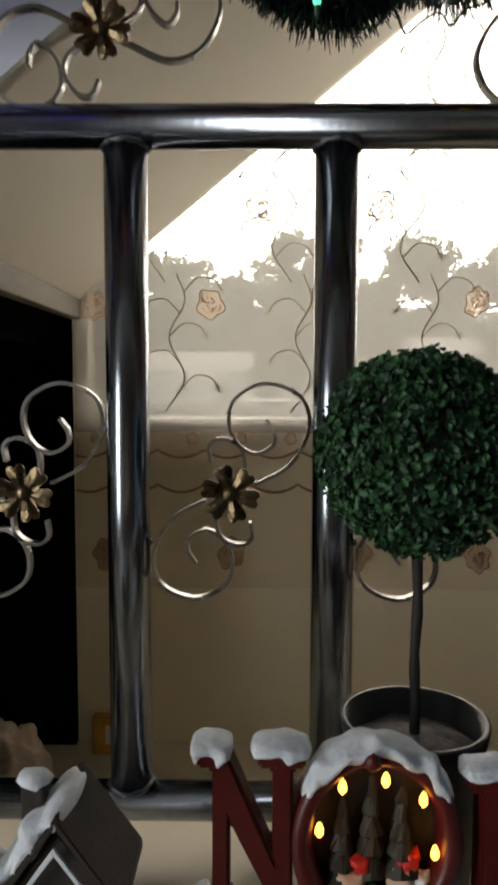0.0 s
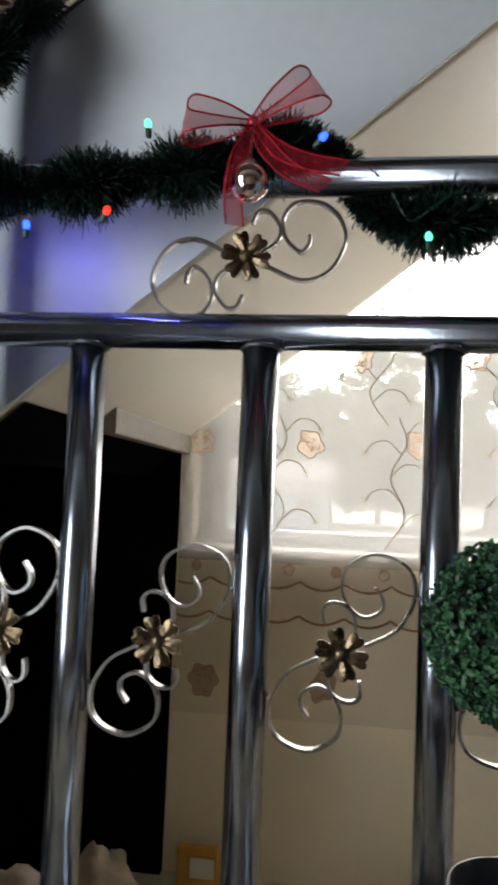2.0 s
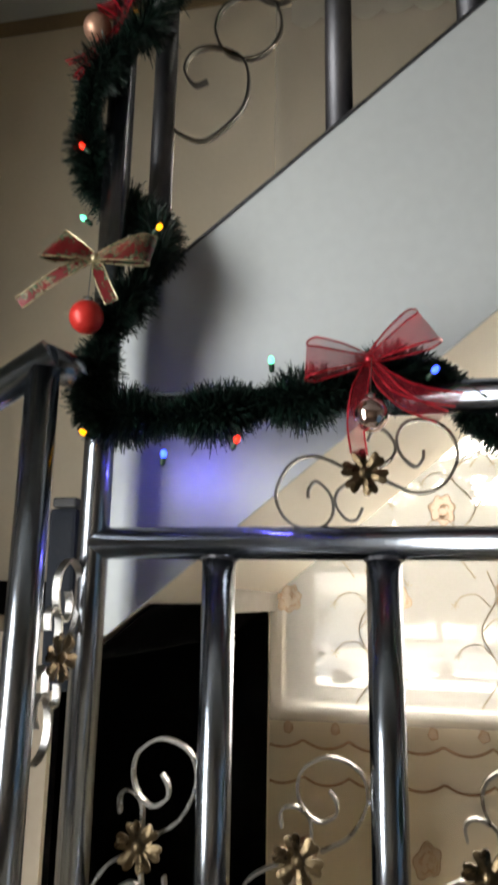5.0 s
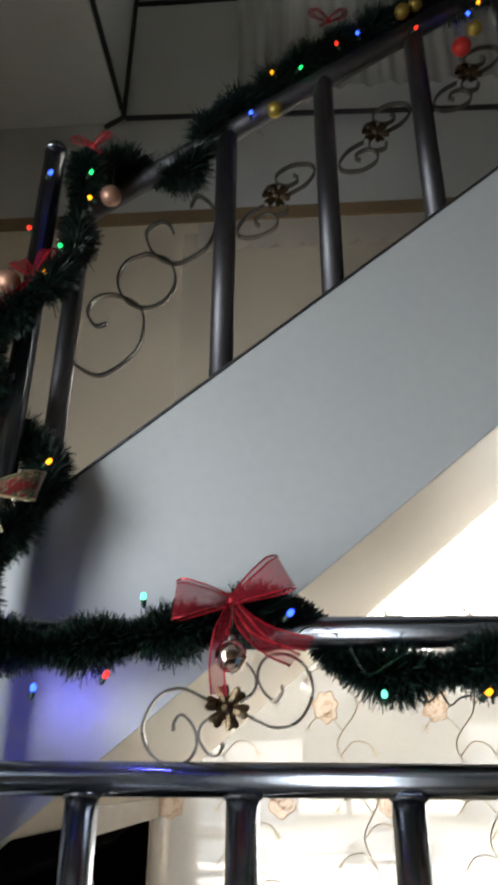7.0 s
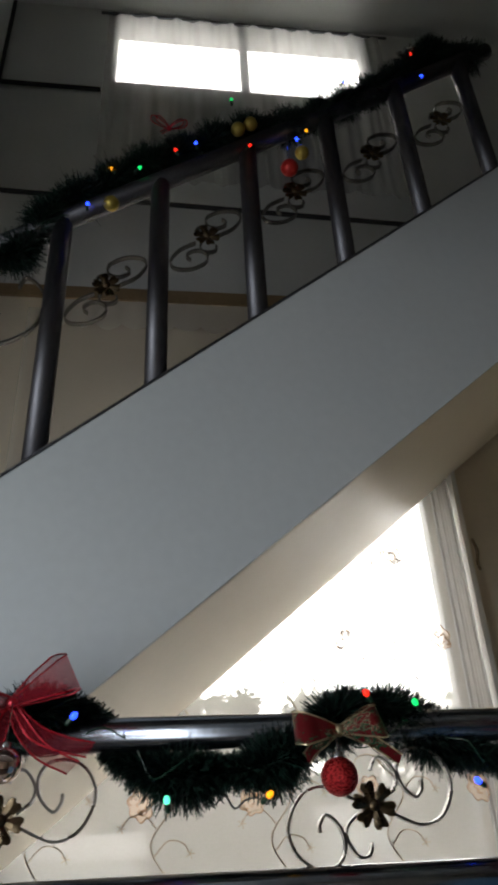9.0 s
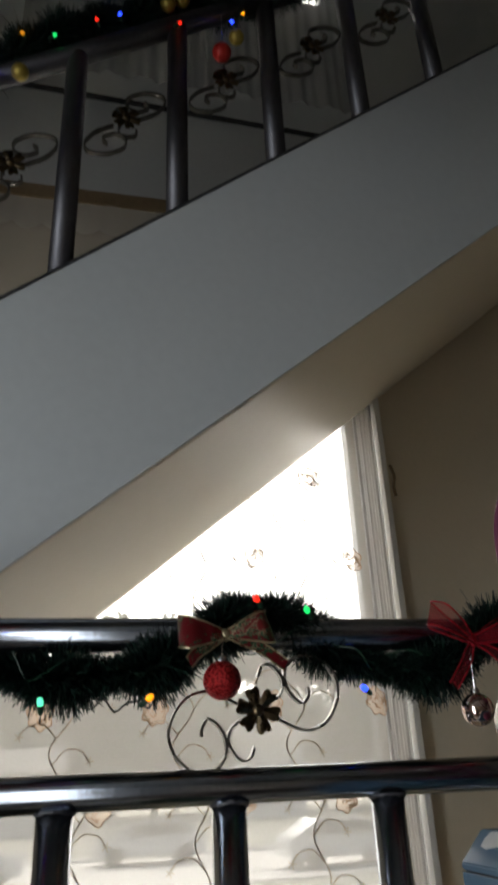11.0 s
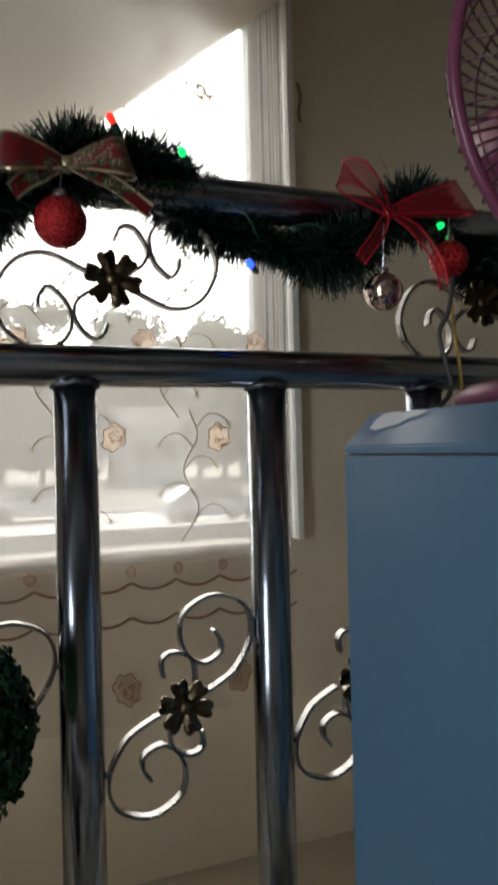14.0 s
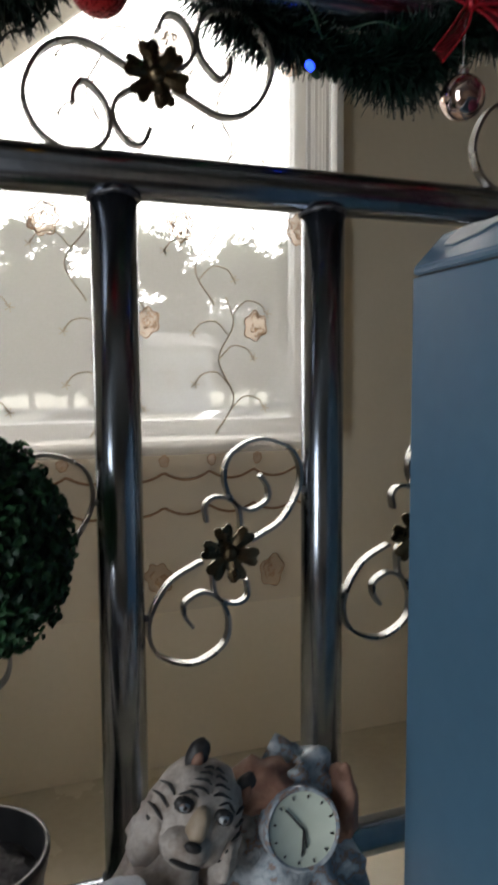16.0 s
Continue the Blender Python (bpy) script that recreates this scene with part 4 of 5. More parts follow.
# ---- string lights ----
LED = {"blue": glowing("blue_bulb", (0.012, 0.045, 1.0), 5.0), "green": glowing("green_bulb", (0.004, 0.80, 0.16), 1.3), "yellow": glowing("amber_bulb", (1.0, 0.38, 0.01), 1.5),
       "red": glowing("red_bulb", (1.0, 0.025, 0.012), 1.4), "white": glowing("pale_green_bulb", (0.10, 0.85, 0.50), 1.6)}
SOCKET = surface("dark_green_plastic", (0.006, 0.03, 0.015), (0.012, 0.05, 0.025), 20, 0.4)


def bulb_meshes():
    body = bmesh.new()
    bmesh.ops.create_uvsphere(body, u_segments=10, v_segments=8, radius=0.0043, matrix=Matrix.Translation((0, 0, 0.004)) @ Matrix.Diagonal((1, 1, 1.4, 1)))
    base = lathe([(0.0038, 0.0), (0.0038, -0.009), (0.0022, -0.012), (0, -0.012)], 10)
    return body, base


def fairy_light(at, colour, tilt):
    f = empty("fairy_light", at, label=f"small lit {colour if colour != 'white' else 'pale green'} bulb of the string lights", category="light")
    tagged(f, group="string lights")
    body, base = bulb_meshes()
    part("bulb", body, LED[colour], f, smooth=True)
    part("socket", base, SOCKET, f)
    f.rotation_euler = (radians(25), radians(tilt), 0)
    return f


LIGHTS = [(-.259, .630, 1.955, "white"), (-.054, .615, 1.928, "blue"), (-.510, .620, 1.865, "yellow"), (-.304, .625, 1.849, "red"), (-.401, .625, 1.832, "blue"), (-.545, .645, 2.200, "white"), (-.435, .655, 2.180, "yellow"),
          (-.527, .650, 2.656, "red"), (-.462, .650, 2.610, "green"), (-.482, .635, 2.542, "yellow"), (-.558, .650, 2.326, "red"), (-.545, .640, 2.040, "red"), (-.43, .66, 2.80, "green"), (-.42, .66, 2.735, "yellow"), (-.51, .655, 2.80, "blue"),
          (-.122, .765, 3.061, "blue"), (-.071, .765, 3.187, "yellow"), (-.012, .765, 3.199, "green"), (.079, .765, 3.271, "red"), (.128, .765, 3.302, "blue"), (.259, .765, 3.310, "red"), (.389, .765, 3.348, "blue"),
          (.412, .765, 3.382, "yellow"), (.536, .765, 3.612, "blue"), (.761, .765, 3.776, "red"), (.770, .765, 3.670, "blue"), (.222, .765, 3.489, "green"),
          (.423, .635, 1.938, "green"), (.728, .625, 1.888, "green"), (.343, .600, 1.945, "red"), (.072, .655, 1.826, "white"), (.203, .640, 1.828, "yellow"), (.510, .67, 1.838, "blue")]
for i, (x, y, z, c) in enumerate(LIGHTS):
    fairy_light((x, y, z), c, 60 * math.sin(i * 2.3))
# the one blue bulb near the stair face throws a visible patch of colour on it
blue = bpy.data.lights.new("blue_bulb_light", "POINT")
blue.energy, blue.color, blue.shadow_soft_size = 0.11, (0.10, 0.10, 1.0), 0.004
new("blue_bulb_light", blue).location = (-0.385, 0.700, 1.825)
cable_path = []
for i in range(60):
    x = -0.5 + 1.25 * i / 59
    cable_path.append((x, .668 + .018 * math.sin(i * 1.3), 1.905 + .016 * math.sin(i * 0.9) - (0.03 if .05 < x < .25 or .5 < x < .62 else 0)))
loop = [(0.06 + 0.015 * i, .690 + .012 * math.sin(i * 1.9), 1.826 + .008 * math.sin(i * 2.4) + .05 * abs(i / 7 - 1) ** 3) for i in range(15)]
tagged(part("light_cable", tube(smooth_path(loop, 3), 0.0014, 5), SEAM), "thin black cable looping under the garland", "cable")
tagged(part("light_cable", tube(smooth_path(cable_path, 3), 0.0011, 5), SOCKET), "thin dark green cable of the string lights", "cable")


# ---- topiary ----
LEAF = surface("small_green_plastic_leaf", (0.008, 0.035, 0.015), (0.034, 0.115, 0.042), 30, 0.56, 0, 0.1, 200, island=0.9)
BARK = surface("black_wrapped_stem", (0.008, 0.008, 0.008), (0.02, 0.018, 0.016), 40, 0.7, 0, 0.6, 150)
POT = surface("black_plastic_pot", (0.012, 0.012, 0.013), (0.025, 0.025, 0.027), 12, 0.35)
MOSS = surface("grey_pot_filling", (0.06, 0.05, 0.05), (0.20, 0.18, 0.18), 60, 0.9, 0, 1.0, 200)


def topiary(x, y, base, ball_z, r):
    t = empty("topiary", (x, y, base), label="artificial boxwood ball topiary in a round black pot", category="plant")
    h = 1.153 - base
    shade(part("pot", lathe([(0, 0), (0.048, 0), (0.050, 0.004), (0.064, h - 0.02), (0.066, h - 0.018), (0.069, h - 0.004), (0.069, h), (0.064, h), (0.060, h - 0.03), (0, h - 0.03)], 40), POT, t))
    bm = lathe([(0.061, h - 0.029), (0.05, h - 0.024), (0.03, h - 0.020), (0.012, h - 0.016), (0, h - 0.015)], 26)
    for v in bm.verts:
        v.co.z += 0.006 * noise.noise(v.co * 60)
    part("filling", bm, MOSS, t)
    path = [(0.0008 * math.sin(i), 0.0008 * math.cos(i * 1.3), h - 0.03 + (ball_z - base - h - 0.03) * i / 12) for i in range(13)]
    shade(part("stem", tube(path, lambda s: 0.0050 + 0.0005 * math.sin(s * 25), 10), BARK, t))
    rnd = random.Random(11)
    verts, faces = [], []
    c = Vector((0, 0, ball_z - base))
    for i in range(7000):
        z = rnd.uniform(-1, 1)
        a = rnd.uniform(0, 2 * math.pi)
        n = Vector((math.sqrt(1 - z * z) * math.cos(a), math.sqrt(1 - z * z) * math.sin(a), z))
        lump = 1 + 0.07 * noise.noise(n * 3.2) + 0.035 * noise.noise(n * 9)
        p = c + n * r * lump * (rnd.uniform(0.86, 1.0) if i % 4 else rnd.uniform(0.70, 0.9))
        up = (n + Vector((rnd.gauss(0, .55), rnd.gauss(0, .55), rnd.gauss(0, .55)))).normalized()
        s = up.orthogonal().normalized()
        s.rotate(Matrix.Rotation(rnd.uniform(0, 6.28), 3, up))
        o = up.cross(s)
        q = rnd.uniform(0.0030, 0.0050)
        k = len(verts)
        verts += [p - s * q, p - s * q * .3 + o * q * .75 + up * .001, p + s * q * .6 + o * q * .6 + up * .0016, p + s * q * 1.15, p + s * q * .6 - o * q * .6 + up * .0016, p - s * q * .3 - o * q * .75 + up * .001, p + s * q * .2 - up * .0012]
        faces += [(k + j, k + (j + 1) % 6, k + 6) for j in range(6)]
    me = bpy.data.meshes.new("crown")
    me.from_pydata(verts, [], faces)
    me.materials.append(LEAF)
    crown = new("crown", me)
    crown.parent = t
    tagged(crown, "dense ball of small glossy green leaves", kind="stuff")
    # near-black green ball fills the gaps between the leaves
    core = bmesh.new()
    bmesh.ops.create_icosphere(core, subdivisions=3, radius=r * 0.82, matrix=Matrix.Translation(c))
    part("core", core, surface("near_black_green", (0.004, 0.010, 0.005), (0.010, 0.022, 0.010), 40, 0.9), t, smooth=True)
    return t


topiary(0.1645, 0.585, LEDGE_Z, 1.401, 0.095)

# ---- sideboard that carries the ornaments ----
LAMINATE = surface("cream_laminate", (0.58, 0.50, 0.38), (0.68, 0.60, 0.47), 6, 0.35, 0, 0.05, 50)
board = empty("sideboard", (0, 0.40, 0), label="cream laminate sideboard against the parapet", category="sideboard")
part("top", boxed((-0.47, -0.20, LEDGE_Z - 0.03), (0.55, 0.22, LEDGE_Z), 0.004), LAMINATE, board)
part("body", boxed((-0.45, -0.18, 0.0), (0.53, 0.21, LEDGE_Z - 0.031), 0.003), LAMINATE, board)
for i in range(3):
    x = -0.44 + 0.32 * i
    leaf = part("door", boxed((x, -0.20, 0.06), (x + 0.312, -0.181, LEDGE_Z - 0.045), 0.003), LAMINATE, board)
    part("handle", tube([(x + 0.28, -0.222, 0.45), (x + 0.28, -0.222, 0.60)], 0.005, 10), STEEL, leaf)

# ---- NOEL ornament ----
RED_PAINT = surface("dark_red_resin", (0.05, 0.0035, 0.0035), (0.10, 0.008, 0.007), 14, 0.38, 0, 0.15, 120)
SNOW = surface("white_snow_resin", (0.54, 0.59, 0.66), (0.78, 0.81, 0.86), 40, 0.75, 0, 0.9, 160)
FLAME = glowing("warm_bulb", (1.0, 0.42, 0.06), 7)
SCENE_BROWN = surface("painted_brown_resin", (0.006, 0.006, 0.003), (0.020, 0.016, 0.007), 60, 0.6, 0, 0.5, 160)
SCENE_SKIN = surface("painted_peach_resin", (0.55, 0.33, 0.22), (0.70, 0.48, 0.36), 20, 0.6)
SCENE_GREEN = surface("painted_green_resin", (0.02, 0.12, 0.05), (0.06, 0.24, 0.10), 40, 0.5)
BLACK_RESIN = surface("black_resin", (0.006, 0.005, 0.005), (0.016, 0.012, 0.010), 30, 0.6)


def blob(bm, c, size, seed, rough=0.25, sub=3):
    made = bmesh.ops.create_icosphere(bm, subdivisions=sub, radius=1.0)["verts"]
    for v in made:
        n = v.co.normalized()
        k = 1 + rough * noise.noise(n * 2.2 + Vector((seed, seed * 1.7, 0))) + rough * 0.4 * noise.noise(n * 6 + Vector((0, seed, 0)))
        v.co = Vector(c) + Vector((n.x * size[0], n.y * size[1], n.z * size[2])) * k
    return bm


def snow_run(parent, line, size, drips, seed):
    """One heap of snow lying along a line of points, with soft lumps and drips over its front edge."""
    bm = bmesh.new()
    pts = smooth_path(line, 9)
    n, sides = len(pts) - 1, 18
    rings = []
    for i, p in enumerate(pts):
        d = (pts[min(i + 1, n)] - pts[max(i - 1, 0)]).normalized()
        up = Vector((-d.z, 0, d.x))
        end = math.sqrt(max(0.03, 1 - (2 * i / n - 1) ** 8))
        drip = max(0.0, math.sin(math.pi * drips * (i / n) + seed)) ** 2
        ring = []
        for k in range(sides):
            c, q = math.cos(2 * math.pi * k / sides), math.sin(2 * math.pi * k / sides)
            swell = 1 + 0.30 * noise.noise(Vector((p.x * 70 + seed, c * 1.5, q * 1.5 + p.z * 70)))
            low = size[2] * (0.8 + 1.9 * drip * max(0, -c)) if q < 0 else size[2] * 1.1
            ring.append(bm.verts.new(p + Vector((0, c * size[1] * end * swell, 0)) + up * q * low * end * swell))
        rings.append(ring)
    for a, b in zip(rings, rings[1:]):
        for k in range(sides):
            bm.faces.new((a[k], a[(k + 1) % sides], b[(k + 1) % sides], b[k]))
    bm.faces.new(rings[0][::-1])
    bm.faces.new(rings[-1])
    bmesh.ops.recalc_face_normals(bm, faces=bm.faces)
    return part("snow_cap", bm, SNOW, parent, smooth=True)


def snow_cap(parent, x0, x1, z, seed, deep=0.021):
    return snow_run(parent, [(x0 - .004, 0, z - .001), ((x0 + x1) / 2, 0, z + .002), (x1 + .004, 0, z - .0015)], (.0105, deep, .0066), 3, seed)


NZ = LEDGE_Z
TOP, FOOT = 1.172, 1.035
noel = empty("noel_ornament", (0.16, 0.49, NZ), label="lit red NOEL letter ornament capped with white snow", category="ornament")
ox, oy = noel.location.x, noel.location.y


def letter(name, outline, depth=0.030):
    return part(name, prism([(x - ox, z - NZ) for x, z in outline], "y", -depth / 2, depth / 2, 0.0025), RED_PAINT, noel)


# N: two serifed stems and a diagonal
letter("letter_n", [(-.030, TOP), (-.006, TOP), (.030, 1.088), (.030, TOP - .012), (.018, TOP - .012), (.018, TOP), (.056, TOP), (.056, TOP - .012), (.046, TOP - .012), (.046, FOOT), (.036, FOOT), (-.004, 1.115), (-.004, FOOT + .010), (.008, FOOT), (.008, FOOT - .006), (-.030, FOOT - .006), (-.030, FOOT), (-.018, FOOT + .010), (-.018, TOP - .012), (-.030, TOP - .012)])
bm = bmesh.new()
rings = []
for k in range(48):
    a = 2 * math.pi * k / 48
    ca, sa = math.cos(a), math.sin(a)
    row = []
    for rx, rz, y in ((0.068, 0.080, -0.016), (0.068, 0.080, 0.016), (0.050, 0.062, 0.016), (0.052, 0.064, -0.012), (0.058, 0.070, -0.018)):
        row.append(bm.verts.new((0.113 - ox + rx * ca, y, 1.098 - NZ + rz * sa)))
    rings.append(row)
for a, b in zip(rings, rings[1:] + rings[:1]):
    for k in range(5):
        bm.faces.new((a[k], a[(k + 1) % 5], b[(k + 1) % 5], b[k]))
bmesh.ops.recalc_face_normals(bm, faces=bm.faces)
o = part("letter_o", bm, RED_PAINT, noel, smooth=True)
letter("letter_e", [(.186, TOP - .018), (.252, TOP - .018), (.252, TOP - .042), (.238, TOP - .032), (.212, TOP - .032), (.212, 1.105), (.238, 1.105), (.238, 1.090), (.212, 1.090), (.212, FOOT + .012), (.240, FOOT + .012), (.254, FOOT + .024), (.254, FOOT - .006), (.186, FOOT - .006), (.186, FOOT + .006), (.196, FOOT + .008), (.196, TOP - .030), (.186, TOP - .032)])
letter("letter_l", [(.262, TOP - .018), (.292, TOP - .018), (.292, TOP - .030), (.285, TOP - .032), (.285, FOOT + .012), (.31, FOOT + .012), (.326, FOOT + .026), (.326, FOOT - .006), (.262, FOOT - .006), (.262, FOOT + .006), (.270, FOOT + .008), (.270, TOP - .032), (.262, TOP - .032)])
snow_cap(noel, -.032 - ox, -.006 - ox, TOP - NZ, 1)
snow_cap(noel, .016 - ox, .057 - ox, TOP - NZ, 2)
snow_cap(noel, .184 - ox, .253 - ox, TOP - .018 - NZ, 3)
snow_cap(noel, .260 - ox, .293 - ox, TOP - .018 - NZ, 4)
snow_run(noel, [(0.113 - ox + 0.066 * math.cos(radians(a)), -.001, 1.098 - NZ + 0.078 * math.sin(radians(a))) for a in (24, 46, 68, 90, 112, 134, 154)], (.012, .021, .0085), 7, 9)
part("berry", blob(bmesh.new(), (0.107 - ox, -0.024, 1.172 - NZ), (0.007, 0.005, 0.007), 5, 0.3, 2), RED_PAINT, noel, smooth=True)
bm = bmesh.new()
for k in range(26):
    blob(bm, (-.045 + .385 * k / 25 - ox, 0.006 * math.sin(k * 2.2), 1.012 - NZ), (0.016, 0.034, 0.030 + 0.006 * math.sin(k * 1.7)), k, 0.3, 2)
part("snow_base", bm, SNOW, noel, "lumpy white snow base", True)
part("pedestal", boxed((-.055 - ox, -0.04, 0.0), (.345 - ox, 0.04, 0.05), 0.006), SNOW, noel)
part("niche_back", prism([(0.113 - ox + 0.053 * math.cos(2 * math.pi * k / 32), 1.098 - NZ + 0.065 * math.sin(2 * math.pi * k / 32)) for k in range(32)], "y", 0.010, 0.0155), BLACK_RESIN, noel)
for dx, dz in ((-.028, .046), (.006, .052), (.036, .036), (-.046, .010), (.046, -.008)):
    bm = lathe([(0.0012, -.004), (0.0035, -.001), (0.0034, .003), (0.0018, .007), (0, .009)], 8, None, (0.113 - ox + dx, -0.013, 1.098 - NZ + dz))
    part("flame_bulb", bm, FLAME, noel, "warm glowing flame bulb", True)
warm = bpy.data.lights.new("flame_bulb_light", "POINT")
warm.energy, warm.color, warm.shadow_soft_size = 0.006, (1.0, 0.5, 0.15), 0.01
new("flame_bulb_light", warm).location = (0.113, 0.462, 1.105)
for dx, dz, r, h in ((-.026, -.040, .015, .072), (.022, -.030, .016, .074), (-.003, -.030, .014, .082)):
    fir = []
    for k in range(5):
        fir += [(r * (1 - k / 5.5), h * k / 5), (r * (1 - k / 5.5) * .55, h * (k + .85) / 5)]
    tree = lathe([*fir, (0, h)], 15, None, (0.113 - ox + dx, .001, 1.098 - NZ + dz))
    for v in tree.verts:
        v.co += Vector((noise.noise(v.co * 300), 0.3 * noise.noise(v.co * 310), noise.noise(v.co * 290))) * .004
    part("miniature_tree", tree, SCENE_BROWN, noel)
for name, mat, parts in (("miniature_figure", SCENE_SKIN, [(-.018, -.040, .014, .014), (.022, -.034, .012, .014)]),
                         ("miniature_hat", RED_SATIN, [(-.012, -.022, .009, .007), (.026, -.018, .010, .010)]), ("miniature_gift", SCENE_GREEN, [(-.004, -.046, .007, .008)]), ("miniature_drift", SNOW, [(.006, -.060, .032, .010), (.036, -.040, .010, .012)])):
    bm = bmesh.new()
    for i, (dx, dz, w, h) in enumerate(parts):
        blob(bm, (0.113 - ox + dx, -0.004, 1.098 - NZ + dz), (w, 0.008, h), i + 3, 0.45, 3)
    part(name, bm, mat, noel, smooth=True)
bm = blob(blob(bmesh.new(), (0, 0, 0.055), (0.020, 0.016, 0.055), 2, 0.2), (-0.006, -0.004, 0.112), (0.009, 0.008, 0.014), 4, 0.2)
white_faces = len(bm.faces)
blob(bm, (0.010, -0.012, 0.098), (0.013, 0.010, 0.016), 6, 0.15)
bm.faces.ensure_lookup_table()
for f in bm.faces[white_faces:]:
    f.material_index = 1
tagged(part("snow_figure", bm, [SNOW, RED_SATIN], smooth=True), "small white snow figurine with a red hat", "figurine").location = (0.205, 0.425, NZ)
part("berry", blob(bmesh.new(), (0.212 - ox, -0.024, 1.160 - NZ), (0.006, 0.005, 0.006), 8, 0.3, 2), RED_PAINT, noel, smooth=True)

# ---- miniature house ----
house = empty("miniature_house", (-0.135, 0.49, NZ), label="miniature brown village house with thick snow on its roof", category="ornament")
WOOD = surface("brown_painted_resin", (0.016, 0.012, 0.010), (0.04, 0.028, 0.024), 40, 0.85, 0, 0.5, 140)
part("wall", prism([(-.042, 0), (.042, 0), (.042, .110), (0, .165), (-.042, .110)], "y", -.035, .035, .002), WOOD, house)
for s in (-1, 1):
    part("roof", prism([(0, .172), (s * .052, .100), (s * .052, .109), (0, .181)], "y", -.044, .044, .001), WOOD, house)
    if s < 0:
        snow_run(house, [(.006, 0, .180), (-.014, 0, .164), (-.034, 0, .136), (-.050, 0, .112)], (.012, .045, .010), 4, 3)
    part("gable_board", prism([(0, .160), (s * .047, .094), (s * .047, .089), (0, .153)], "y", -.047, -.0445, .0006), SNOW, house)
part("chimney", boxed((-.036, -.012, .120), (-.018, .008, .186), .002), WOOD, house)
part("chimney_snow", blob(bmesh.new(), (-.027, -.002, .189), (.014, .013, .008), 7, .25, 2), SNOW, house, smooth=True)
part("door", boxed((-.014, -.0385, .004), (.014, -.0352, .056), .001), BLACK_RESIN, house)
part("window", boxed((-.011, -.0385, .078), (.011, -.0352, .112), .001), SCENE_GREEN, house)
part("drift", blob(bmesh.new(), (-.005, -.01, .006), (.066, .05, .014), 9, .3, 3), SNOW, house, smooth=True)
hut = empty("miniature_hut", (-0.235, 0.475, NZ), label="low miniature hut under a rounded snow roof", category="ornament")
part("wall", prism([(-.05, 0), (.05, 0), (.05, .085), (0, .135), (-.05, .085)], "y", -.03, .03, .002), BLACK_RESIN, hut)
bm = bmesh.new()
for i in range(13):
    t = i / 6 - 1
    blob(bm, (.056 * t, 0, .150 - .060 * abs(t)), (.013, .042, .012), i, .3, 2)
part("roof_snow", bm, SNOW, hut, smooth=True)
part("door_arch", lathe([(0, 0), (.020, .0), (.020, .03), (.012, .044), (0, .05)], 16, None, (.012, -.022, 0)), WOOD, hut, smooth=True)

# ---- tiger clock figurine: one plain mesh ----
FUR = surface("white_painted_fur", (0.26, 0.20, 0.16), (0.66, 0.60, 0.55), 38, 0.6, 0, 0.7, 160)
STRIPE = surface("black_painted_fur", (0.012, 0.011, 0.012), (0.04, 0.036, 0.036), 40, 0.5, 0, 0.3, 160)
ROCK = surface("blue_grey_painted_rock", (0.10, 0.13, 0.16), (0.42, 0.47, 0.52), 34, 0.5, 0, 1.0, 120)
_stops = next(q for q in ROCK.node_tree.nodes if q.type == "VALTORGB").color_ramp.elements
for _at, _colour in ((0.43, (0.22, 0.27, 0.32, 1)), (0.46, (0.26, 0.15, 0.10, 1)), (0.49, (0.28, 0.33, 0.38, 1)), (0.58, (0.55, 0.58, 0.60, 1))):
    _stops.new(_at).color = _colour
RUST = surface("rust_painted_rock", (0.20, 0.09, 0.06), (0.36, 0.20, 0.14), 30, 0.6, 0, 0.7, 120)
DIAL = surface("pale_clock_dial", (0.60, 0.66, 0.56), (0.72, 0.78, 0.68), 20, 0.15, 0, 0.0, coat=0.6)


def add(bm, mi, maker):
    before = set(bm.faces)
    maker()
    for f in bm.faces:
        if f not in before:
            f.material_index = mi
            f.smooth = True


